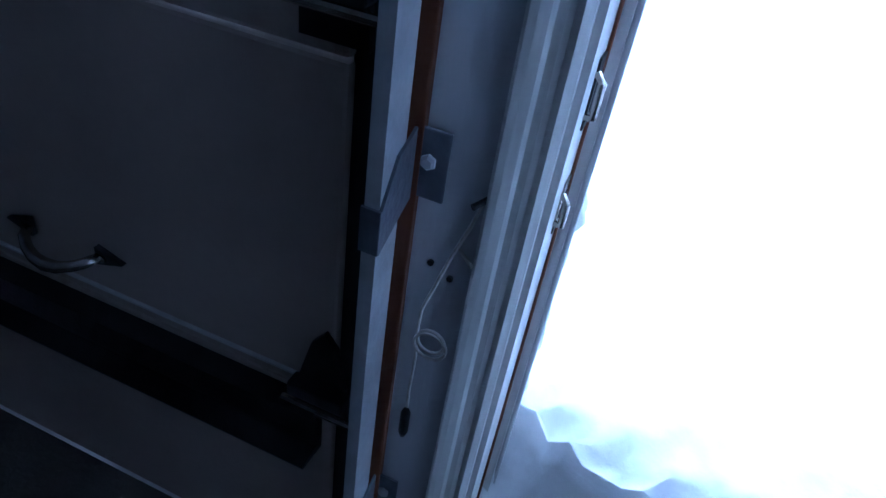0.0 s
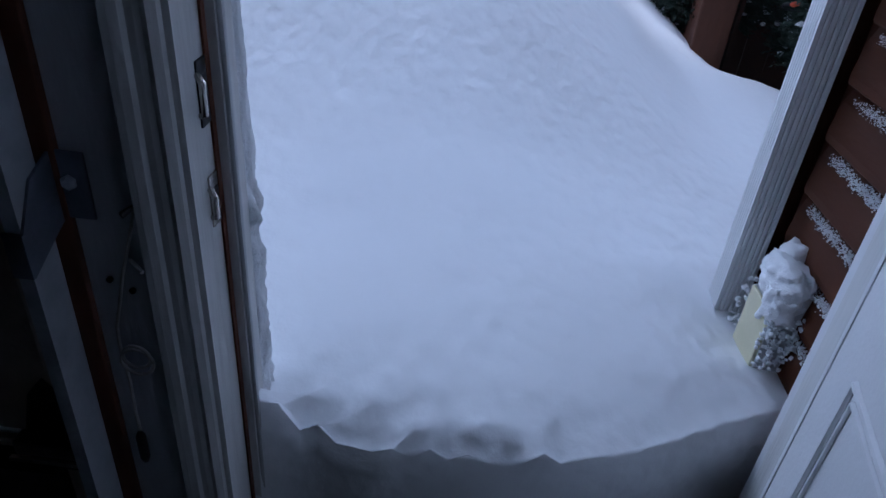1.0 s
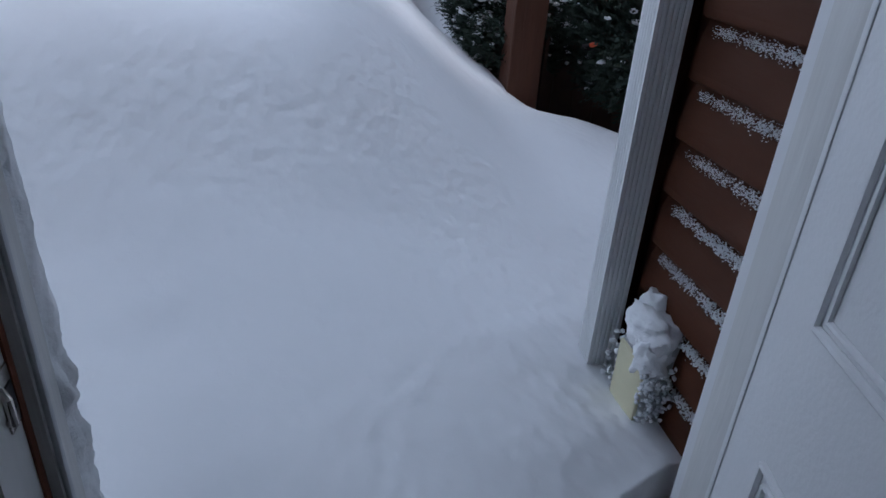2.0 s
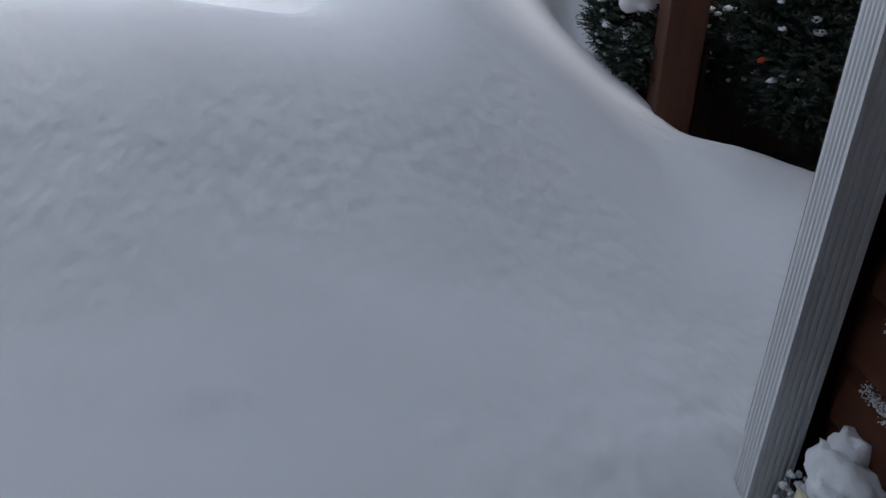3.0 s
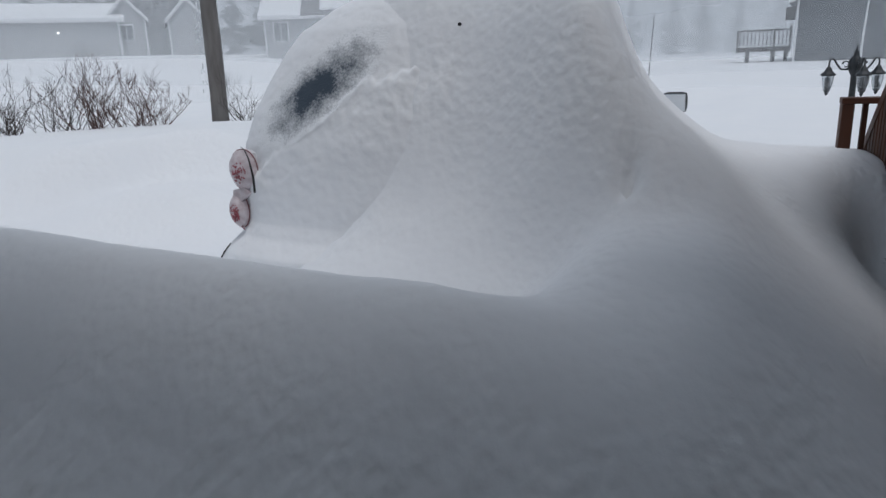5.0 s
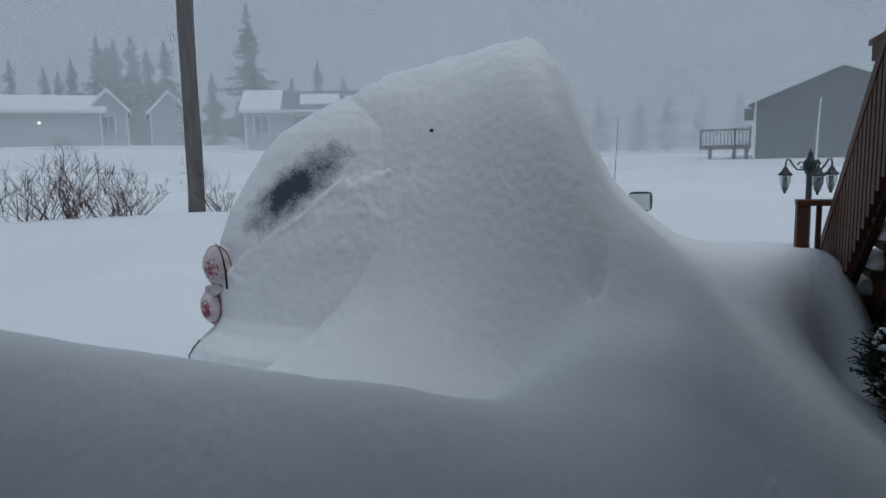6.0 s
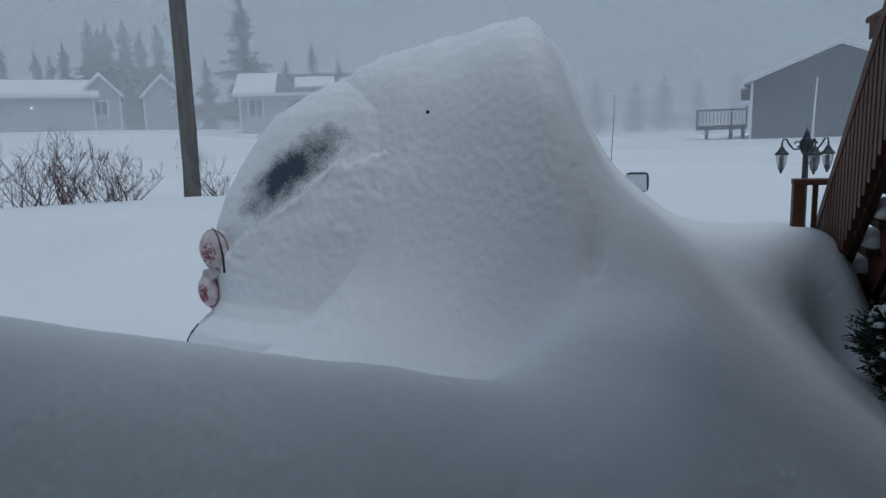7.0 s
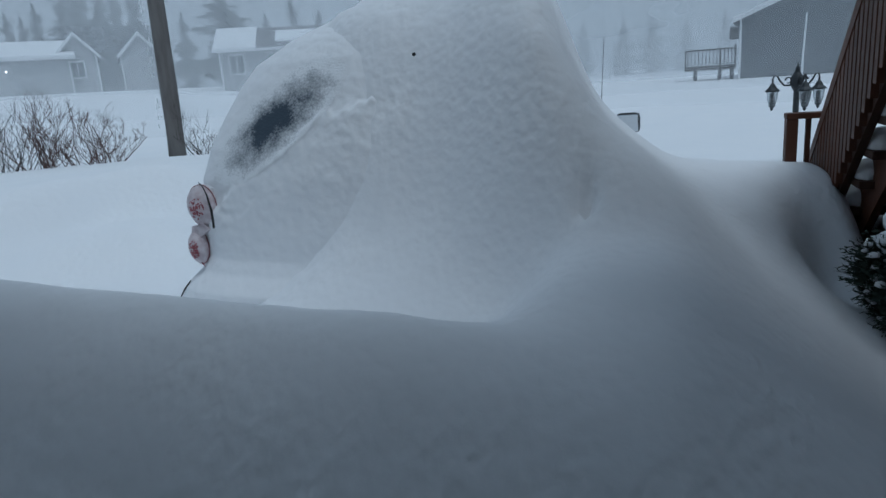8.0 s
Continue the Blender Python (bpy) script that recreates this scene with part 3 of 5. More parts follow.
# ---- overhead door ----
def overhead_door():
    d = empty("overhead_door", (-1.85, 0.02, 0.0))
    d.location = (0, 0, 0)
    for k, (a, b) in enumerate(((0.0, 0.53), (0.53, 1.06), (1.06, 1.59), (1.59, 2.14))):
        bm = bmesh.new()
        add_box(bm, (OH_L - 0.02, 0.005, a + 0.002), (-0.682, 0.045, b - 0.002), 0.006)
        part("door_section", bm, M_PANEL, d)
    # Black strip added for the shade in the gap beside the door.
    part("gap_shade", box((-0.684, 0.018, 0.0), (OH_R - 0.001, 0.040, 2.14)), M_BLACK, d, "black strip standing in for the shaded door gap")
    # Steel strut whose black colour carries the shadow it sits in.
    part("strut", prism([(0.007, 0.405), (-0.050, 0.412), (-0.052, 0.418), (-0.012, 0.425), (-0.012, 0.500), (-0.030, 0.505), (-0.030, 0.512), (0.007, 0.520)], "x", OH_L, -0.70), M_BLACK, d, "steel stiffening strut coloured black for its shadow")
    # thin raised bead above the strut
    part("bead", box((OH_L, -0.001, 0.556), (-0.74, 0.006, 0.560)), M_WHITE_PAINT, d)
    for z in (0.60, 1.18, 1.70):
        bm = bmesh.new()
        add_prism(bm, [(-0.735, z - 0.10), (-0.655, z - 0.10), (-0.66, z - 0.03), (-0.675, z + 0.045), (-0.695, z + 0.07), (-0.715, z + 0.045), (-0.735, z - 0.03)], "y", -0.006, 0.004)
        add_box(bm, (-0.74, -0.032, z - 0.05), (-0.65, -0.005, z - 0.025), 0.004)
        h = part("hinge", bm, M_BLACK, d, "black steel roller hinge")
        part("hinge_pin", tube([(-0.745, -0.035, z - 0.055), (-0.62, -0.035, z - 0.055)], 0.006), M_CHROME, h)
    # pull handle
    hx = (-1.245, -1.075)
    pts = [(hx[0] + 0.012, 0.0, 0.635)] + [(hx[0] + 0.012 + (hx[1] - hx[0] - 0.024) * u, -0.045 * math.sin(math.pi * u) ** 0.5, 0.635 - 0.018 * math.sin(math.pi * u)) for u in (0.08, 0.2, 0.35, 0.5, 0.65, 0.8, 0.92)] + [(hx[1] - 0.012, 0.0, 0.635)]
    h = part("handle", tube(pts, [0.008, 0.009, 0.009, 0.01, 0.011, 0.01, 0.009, 0.009, 0.008], 10), M_CHROME, d, "scratched dark metal pull handle", smooth=True)
    for x, s in ((hx[0], -1), (hx[1], 1)):
        part("handle_foot", prism([(x - 0.02 * s, 0.652), (x + 0.03 * s, 0.635), (x - 0.02 * s, 0.618)], "y", -0.006, 0.004), M_BLACK, h)
        part("screw", lathe([(0.006, -0.002), (0.006, 0.001)], (0, 0, 0), 10), M_CHROME, h).matrix_local = Matrix.Translation((x - 0.006 * s, -0.008, 0.635)) @ pose(0, 0, 0, 90)
    return tagged(d, "closed off-white sectional overhead garage door with shadow-black strut", "garage door")


overhead_door()


def door_track():
    t = empty("door_track")
    rail = bmesh.new()
    # a channel that opens towards the door
    add_prism(rail, [(-0.614, -0.078), (-0.597, -0.078), (-0.597, -0.030), (-0.630, -0.030), (-0.630, -0.033), (-0.600, -0.033), (-0.600, -0.075), (-0.614, -0.075)], "z", 0.0, 2.2)
    part("track", rail, M_STEEL, t)
    for z in (0.98, 0.38, 1.62):
        bm = bmesh.new()
        add_box(bm, (-0.596, -0.010, z - 0.038), (-0.557, -0.006, z + 0.045), 0.002)
        add_prism(bm, [(-0.008, z - 0.040), (-0.008, z + 0.045), (-0.050, z + 0.028), (-0.080, z - 0.02), (-0.080, z - 0.075), (-0.04, z - 0.055)], "x", -0.5965, -0.593)
        add_box(bm, (-0.616, -0.083, z - 0.075), (-0.593, -0.079, z - 0.02), 0.001)
        b = part("bracket", bm, M_ZINC, t, "galvanised slotted angle bracket")
        for dz in (0.008,):
            s = part("bolt", lathe([(0.009, 0), (0.009, 0.004), (0.006, 0.007)], (0, 0, 0), 6), M_STEEL, b)
            s.matrix_local = Matrix.Translation((-0.578, -0.010, z + dz)) @ pose(0, 0, 0, 90)
    return tagged(t, "galvanised steel vertical roller track with wall brackets", "door track")


door_track()


def wall_cord():
    c = empty("hanging_cord")
    pts = [(-0.512, -0.006, 0.963), (-0.522, -0.01, 0.925), (-0.535, -0.010, 0.885), (-0.539, -0.012, 0.87), (-0.550, -0.010, 0.83), (-0.561, -0.01, 0.79), (-0.563, -0.01, 0.76), (-0.560, -0.01, 0.70), (-0.562, -0.01, 0.64), (-0.561, -0.01, 0.60)]
    part("cord", tube(pts, 0.0022, 6), M_CORD, c, smooth=True)
    for r, dz in ((0.021, 0.0), (0.018, 0.008)):
        ring = [(-0.543 + r * math.cos(a), -0.012, 0.735 + dz + r * math.sin(a)) for a in [k * 0.4 for k in range(17)]]
        part("coil", tube(ring, 0.0024, 6), M_CORD, c, smooth=True)
    part("toggle", lathe([(0.004, 0), (0.007, 0.01), (0.007, 0.05), (0.003, 0.06)], (-0.561, -0.012, 0.545), 10), M_BLACK, c, smooth=True)
    part("nail", tube([(-0.520, -0.022, 0.960), (-0.505, 0.0, 0.968)], [0.004, 0.003], 8), M_BLACK, c)
    for x, z in ((-0.562, 0.855), (-0.536, 0.842)):
        part("nail", tube([(x, -0.004, z), (x, 0.0, z)], 0.004, 8), M_BLACK, c)
    part("nail", tube([(-0.530, -0.004, 0.888), (-0.508, -0.022, 0.886)], 0.0025, 8), M_CORD, c)
    return tagged(c, "pale cord looped on nails of the garage wall", "cord")


wall_cord()


# ---- doorway: frame, casing, strikes, door ----
def door_frame():
    f = empty("door_1")
    for s, x in ((1, OPEN_L), (-1, OPEN_R)):
        part("jamb", prism([(x, 0.0), (x + 0.02 * s, 0.0), (x + 0.02 * s, 0.075), (x + 0.034 * s, 0.075), (x + 0.034 * s, 0.125), (x + 0.02 * s, 0.125), (x + 0.02 * s, 0.172), (x, 0.172)], "z", 0.03, DOOR_H), M_WHITE_PAINT, f)
        # moulded inside casing
        e = x + 0.012 * s
        prof = [(e, 0.0), (e, -0.010), (e - 0.008 * s, -0.016), (e - 0.016 * s, -0.010), (e - 0.022 * s, -0.013), (e - 0.030 * s, -0.013), (e - 0.034 * s, -0.018), (e - 0.044 * s, -0.020), (e - 0.052 * s, -0.020), (e - 0.056 * s, -0.014), (e - 0.060 * s, 0.0)]
        part("casing", prism(prof, "z", 0.0, DOOR_H + 0.05), M_WHITE_PAINT, f)
        # ribbed outside casing
        o = x + 0.012 * s
        prof = [(o, 0.172), (o, 0.200), (o - 0.012 * s, 0.205), (o - 0.016 * s, 0.199), (o - 0.026 * s, 0.199), (o - 0.030 * s, 0.206), (o - 0.042 * s, 0.206), (o - 0.046 * s, 0.199), (o - 0.056 * s, 0.199), (o - 0.060 * s, 0.205), (o - 0.068 * s, 0.200), (o - 0.068 * s, 0.172)]
        part("brickmould", prism(prof, "z", 0.0, DOOR_H + 0.06), M_WHITE_TRIM, f)
    part("head_jamb", box((OPEN_L, 0.0, DOOR_H - 0.02), (OPEN_R, 0.172, DOOR_H), 0.002), M_WHITE_PAINT, f)
    part("head_casing", box((OPEN_L - 0.05, -0.02, DOOR_H + 0.0), (OPEN_R + 0.05, 0.0, DOOR_H + 0.06), 0.004), M_WHITE_PAINT, f)
    part("worn_edge", box((OPEN_L + 0.0205, 0.064, 0.03), (OPEN_L + 0.0235, 0.0745, DOOR_H - 0.03)), M_BARE_WOOD, f, "bare orange wood where paint has worn")
    part("weatherstrip", box((OPEN_L + 0.034, 0.078, 0.03), (OPEN_L + 0.041, 0.088, DOOR_H - 0.02), 0.003), M_GREY_PLASTIC, f, "grey rubber weatherstrip")
    part("weatherstrip", box((OPEN_R - 0.044, 0.078, 0.03), (OPEN_R - 0.034, 0.088, DOOR_H - 0.02), 0.004), M_BLACK, f, "black rubber weatherstrip")
    # Upper plate black for the dark mortise; raised black pads stand for holes.
    for z0, z1, m in ((1.045, 1.12, M_BLACK), (0.918, 0.985, M_CHROME)):
        s = part("strike_plate", box((OPEN_L + 0.0195, 0.040, z0), (OPEN_L + 0.0225, 0.068, z1), 0.006), m, f, "worn metal strike plate")
        part("lip", tube([(OPEN_L + 0.022, 0.040, z0 + 0.015), (OPEN_L + 0.030, 0.032, z0 + 0.02), (OPEN_L + 0.030, 0.032, z1 - 0.02), (OPEN_L + 0.022, 0.040, z1 - 0.015)], 0.004, 8), M_CHROME, s)
        part("latch_hole_pad", box((OPEN_L + 0.0222, 0.047, z0 + 0.018), (OPEN_L + 0.0235, 0.061, z1 - 0.018), 0.003), M_BLACK, s)
    return structure(f, "white painted door frame with ribbed casing and crusted snow", "door frame")


door_frame()


def entry_door():
    """The steel door, swung wide open inwards on the right-hand jamb."""
    d = empty("entry_door", (0.384, 0.045, 0.0))
    d.rotation_euler = (0, 0, radians(-13))
    W, H, T = 0.81, 2.02, 0.044
    part("door_leaf", box((-T, -W, 0.035), (0.0, 0.0, H), 0.003), M_DOOR, d)
    for lo, hi in ((0.20, 0.845), (1.03, 1.56), (1.66, 1.91)):
        for a, b in ((-0.085, -0.365), (-0.445, -0.725)):
            for inset, depth in ((0.0, 0.006), (0.016, 0.0045)):
                y0, y1, z0, z1 = a - inset, b + inset, lo + inset, hi - inset
                bm = bmesh.new()
                for p, q in (((y0, z0), (y0, z1)), ((y0, z1), (y1, z1)), ((y1, z1), (y1, z0)), ((y1, z0), (y0, z0))):
                    add_tube(bm, [(-T, p[0], p[1]), (-T, q[0], q[1])], depth, 8)
                part("moulding", bm, M_DOOR, d)
    part("hinge_edge", box((-T - 0.002, -0.004, 0.06), (0.002, 0.006, H - 0.02), 0.002), M_WHITE_TRIM, d)
    for z in (0.28, 1.05, 1.80):
        part("hinge", tube([(-T * 0.2, 0.010, z - 0.05), (-T * 0.2, 0.010, z + 0.05)], 0.008, 10), M_CHROME, d)
    for z in (0.95, 1.10):
        k = part("knob", lathe([(0.03, 0), (0.03, 0.008), (0.012, 0.012), (0.012, 0.03), (0.026, 0.04), (0.028, 0.055), (0.018, 0.066)], (0, 0, 0), 18), M_CHROME, d, smooth=True)
        k.matrix_local = Matrix.Translation((-T, -W + 0.07, z)) @ pose(0, 0, 0, 0, -90)
    return tagged(d, "white panelled steel entry door standing wide open", "door")


entry_door()


def jamb_snow():
    """Crusted snow that clings to the outer door casing."""
    rnd = random.Random(4)
    bm = bmesh.new()
    rows = []
    for r in range(250):
        z = 0.42 + 0.006 * r
        w = 0.007 + 0.014 * max(0, 1.15 - z) + 0.012 * max(0, 1 - abs(z - 0.885) / 0.03)
        ring = []
        for q in range(15):
            a = math.pi * q / 14
            p = Vector((math.cos(a) * 2.0, z * 14, math.sin(a) * 2.0))
            k = 1.1 + 0.6 * noise.noise(p) + 0.5 * noise.noise(p * 2.7) + 0.35 * noise.noise(p * 6.1)
            ring.append(bm.verts.new((OPEN_L + 0.019 + max(0.001, w * math.sin(a) * k), 0.153 - 0.036 * math.cos(a) * (0.85 + 0.15 * k), z)))
        rows.append(ring)
    for q, w in zip(rows, rows[1:]):
        for k in range(14):
            bm.faces.new((q[k], q[k + 1], w[k + 1], w[k]))
    a = finish("clinging_snow", bm, M_CRUMB, smooth=True)
    tagged(a, "crumbly snow crust clinging to the door casing", "snow", kind="stuff")
    grains = []
    z = 0.5
    while z < 1.3:
        if noise.noise(Vector((z * 18, 0, 3))) > -0.15:
            for q in range(3):
                g = rnd.uniform(0.002, 0.008)
                grains.append(((OPEN_R - 0.012 + 0.066 + rnd.uniform(-0.008, 0.016), 0.200 + rnd.uniform(-0.005, 0.01), z + rnd.uniform(-0.006, 0.006)), (g, g, g * 1.4)))
        z += 0.006
    tagged(crumb_mesh("clinging_snow", grains, M_CRUMB), "crumbs of snow stuck along the outer door casing", "snow", kind="stuff")


jamb_snow()


# ---- house corner beside the door ----
SX, CY = 0.525, 0.575     # face of the side wall, near face of the corner post
# Walls run up unseen to 5.4 so the house shades the snow.
structure(finish("wall_house_side", box((SX + 0.02, 0.172, -0.1), (0.70, 0.76, 5.4)), M_SIDING), "brown log-profile siding on house side wall", "wall")
structure(finish("wall_house_front", box((0.72, 0.62, -0.1), (9.0, 0.76, 5.4)), M_SIDING), "brown log-profile siding on house front wall", "wall")
side_wall = bpy.data.objects["wall_house_side"]
front_wall_ob = bpy.data.objects["wall_house_front"]


def siding_courses():
    h = 0.108
    prof = [(0.0, 0.0), (-0.012, 0.001), (-0.017, 0.006), (-0.018, 0.020), (-0.015, 0.050), (-0.011, 0.080), (-0.004, 0.098), (0.0, 0.106), (0.022, 0.106), (0.022, 0.0)]
    bm = bmesh.new()
    add_prism(bm, [(SX + a, b) for a, b in prof], "y", 0.172, CY + 0.02)
    first = part("siding_board", bm, M_SIDING, side_wall)
    for k in range(1, 48):
        o = new("siding_board", first.data)
        o.parent = side_wall
        o.location = (0, 0, 0.042 + h * (k - 1))
    first.location = (0, 0, 0.042 - h)
    bm = bmesh.new()
    add_prism(bm, [(0.70 + a, b) for a, b in prof], "x", 0.63, 9.0)
    # boards of the front wall face the yard
    for v in bm.verts:
        v.co = Vector((v.co.x, 0.76 + (0.70 - v.co.y), v.co.z))
    f = part("siding_board", bm, M_SIDING, front_wall_ob)
    for k in range(1, 48):
        o = new("siding_board", f.data)
        o.parent = front_wall_ob
        o.location = (0, 0, h * k - 0.05)


def ledge_snow():
    """Snow caught on the upper curve of each board."""
    rnd = random.Random(9)
    for k in range(4, 13):
        z0 = 0.042 + 0.108 * (k - 1) + 0.094
        grains = []
        y = 0.215
        while y < CY - 0.02:
            t = (y - 0.2) / 0.36
            gap = noise.noise(Vector((y * 30, k * 3.3, 0)))
            s = (0.0007 + 0.0012 * (1 - t) * rnd.random()) * (1.2 if k < 9 else 0.95)
            for j in range(20 if gap > -0.25 else 6):
                w = s * rnd.uniform(0.6, 1.5)
                grains.append(((SX - 0.014 + rnd.uniform(-0.007, 0.012), y + rnd.uniform(-0.006, 0.006), z0 + rnd.gauss(-0.001, 0.0052) * (1.4 - 0.6 * t)), (w * 1.2, w * 1.3, w)))
            y += 0.0042
        tagged(crumb_mesh("ledge_snow", grains, M_CRUMB), "granular line of snow caught on a siding board", "snow", group="snow lines on siding", kind="stuff")


def corner_post():
    c = empty("corner_trim")
    x0, x1, y0, y1 = 0.426, 0.488, CY + 0.028, CY + 0.085
    out = [(x0, y0)]
    for k in range(1, 6):
        u = x0 + (x1 - x0) * k / 6
        out += [(u - 0.003, y0), (u, y0 + 0.0025), (u + 0.003, y0)]
    out += [(x1, y0), (x1, y1), (x0, y1)]
    for k in range(5, 0, -1):
        u = y0 + (y1 - y0) * k / 6
        out += [(x0, u + 0.003), (x0 + 0.0025, u), (x0, u - 0.003)]
    part("ribbed_cover", prism(out, "z", 0.2, 5.4), M_WHITE_TRIM, c)
    part("edge_board", box((0.496, y1 + 0.001, 0.2), (0.62, 0.785, 5.4), 0.004), M_SIDING, c, "brown board end behind the trim")
    return tagged(c, "white ribbed corner trim of the brown house", "corner trim")


siding_courses()
ledge_snow()
corner_post()


def vent_box():
    v = empty("wall_vent_box")
    # hood standing out from the wall, with a pale side and a sloped front
    part("hood", prism([(0.458, 0.42), (0.520, 0.42), (0.520, 0.668), (0.485, 0.662), (0.458, 0.61)], "y", 0.425, 0.535), M_GREY_PLASTIC, v)
    part("front_cover", box((0.450, 0.428, 0.42), (0.458, 0.532, 0.615), 0.003), M_YELLOW, v, "pale yellow front cover of the vent")
    tagged(v, "pale plastic wall vent hood half buried in snow", "vent")
    bm = bmesh.new()
    rnd = random.Random(3)
    lump(bm, (0.488, 0.490, 0.662), (0.042, 0.070, 0.050), 3, 0.32, 4, 5)
    lump(bm, (0.478, 0.452, 0.622), (0.038, 0.040, 0.055), 5, 0.32, 4, 5)
    lump(bm, (0.500, 0.520, 0.690), (0.026, 0.036, 0.040), 8, 0.32, 3, 5)
    for k in range(150):
        s = rnd.uniform(0.002, 0.006)
        lump(bm, (0.452 + rnd.uniform(-0.008, 0.06), rnd.uniform(0.40, 0.43), rnd.uniform(0.50, 0.62)), (s, s, s), k, 0.6, 1, 4)
    tagged(finish("snow_heap", bm, M_CRUMB, smooth=True), "lumpy snow heaped on the wall vent", "snow", kind="stuff")
    bm = bmesh.new()
    for k in range(260):
        s = rnd.uniform(0.003, 0.008)
        u = rnd.random() ** 1.6
        lump(bm, (0.45 + rnd.uniform(0, 0.075), 0.56 + rnd.uniform(-0.02, 0.02), 0.42 + 0.19 * u), (s, s, s), k, 0.6, 1, 4)
    tagged(finish("snow_crumbs", bm, M_CRUMB, smooth=True), "loose snow crumbs packed behind the corner trim", "snow", kind="stuff")


vent_box()


# ---- deck, post and stairs ----
def deck():
    d = empty("raised_deck")
    part("post", box((0.875, 2.811, -0.1), (1.045, 2.981, 2.12), 0.008), M_DECK, d, "square red-brown stained support post")
    part("post", box((4.4, 2.811, -0.1), (4.57, 2.981, 2.12), 0.008), M_DECK, d)
    part("beam", box((1.046, 2.82, 2.12), (6.2, 2.97, 2.34), 0.006), M_DECK, d)
    part("beam", box((0.86, 2.80, 2.121), (1.045, 2.985, 2.339), 0.006), M_DECK, d)
    for k in range(22):
        y = 2.79 + 0.145 * k
        part("deck_board", box((1.13, y, 2.46), (6.2, y + 0.14, 2.50), 0.004), M_DECK, d)
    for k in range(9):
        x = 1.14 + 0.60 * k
        part("joist", box((x, 2.83, 2.341), (x + 0.045, 5.9, 2.46), 0.003), M_DECK_SHADE, d)
    # boarded skirt that closes the space below, coloured dark for the shade there
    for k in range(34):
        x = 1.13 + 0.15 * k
        part("skirt_board", box((x, 3.60, -0.1), (x + 0.145, 3.62, 2.34), 0.002), M_DECK_SHADE, d)
    return tagged(d, "red-brown stained raised wooden deck on square posts", "deck")


deck()
structure(finish("ground_bare", box((1.05, 2.55, -0.1), (6.2, 4.5, 0.03), 0.01), M_SOIL_SHADE), "bare soil blackened for the shade under the deck edge", "ground")
STX, S_TOP, S_END, SLOPE = 0.74, 2.95, 4.78, 0.87


def stairs():
    s = empty("deck_stairs")
    def zt(y):
        return 2.42 - SLOPE * (y - S_TOP)
    def slab(x, hi, lo, m):
        part("stringer", prism([(S_TOP, zt(S_TOP) - hi), (S_END + 0.2, zt(S_END + 0.2) - hi), (S_END + 0.2, zt(S_END + 0.2) - lo), (S_TOP, zt(S_TOP) - lo)], "x", x, x + 0.04), m, s)
    slab(STX + 0.036, 0.02, 0.17, M_DECK_SHADE)
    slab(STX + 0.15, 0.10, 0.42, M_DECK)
    slab(1.70, 0.02, 0.30, M_DECK_SHADE)
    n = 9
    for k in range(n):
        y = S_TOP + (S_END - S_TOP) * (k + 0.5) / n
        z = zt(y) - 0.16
        part("tread", box((STX + 0.078, y - 0.125, z - 0.04), (1.70, y + 0.125, z), 0.005), M_DECK_SHADE, s)
        bm = bmesh.new()
        for q in range(9):
            lump(bm, (STX + 0.15 + 0.105 * q, y + 0.01, z + 0.035), (0.075, 0.105, 0.075), k * 9 + q, 0.2, 2, 3)
        tagged(finish("tread_snow", bm, M_SNOW, smooth=True), "cushion of snow lying on a stair tread", "snow", group="snow on stairs", kind="stuff")
    # back panel under the flight, added dark for the black space there
    part("skirt_panel", prism([(S_TOP, zt(S_TOP) - 0.30), (S_END, zt(S_END) - 0.28), (S_END, 0.2), (S_TOP, 0.2)], "x", STX + 0.365, STX + 0.385), M_DECK_SHADE, s, "boards darkened for the shade under the stairs")
    return tagged(s, "red-brown open-riser wooden stairs with snow on treads", "stairs")


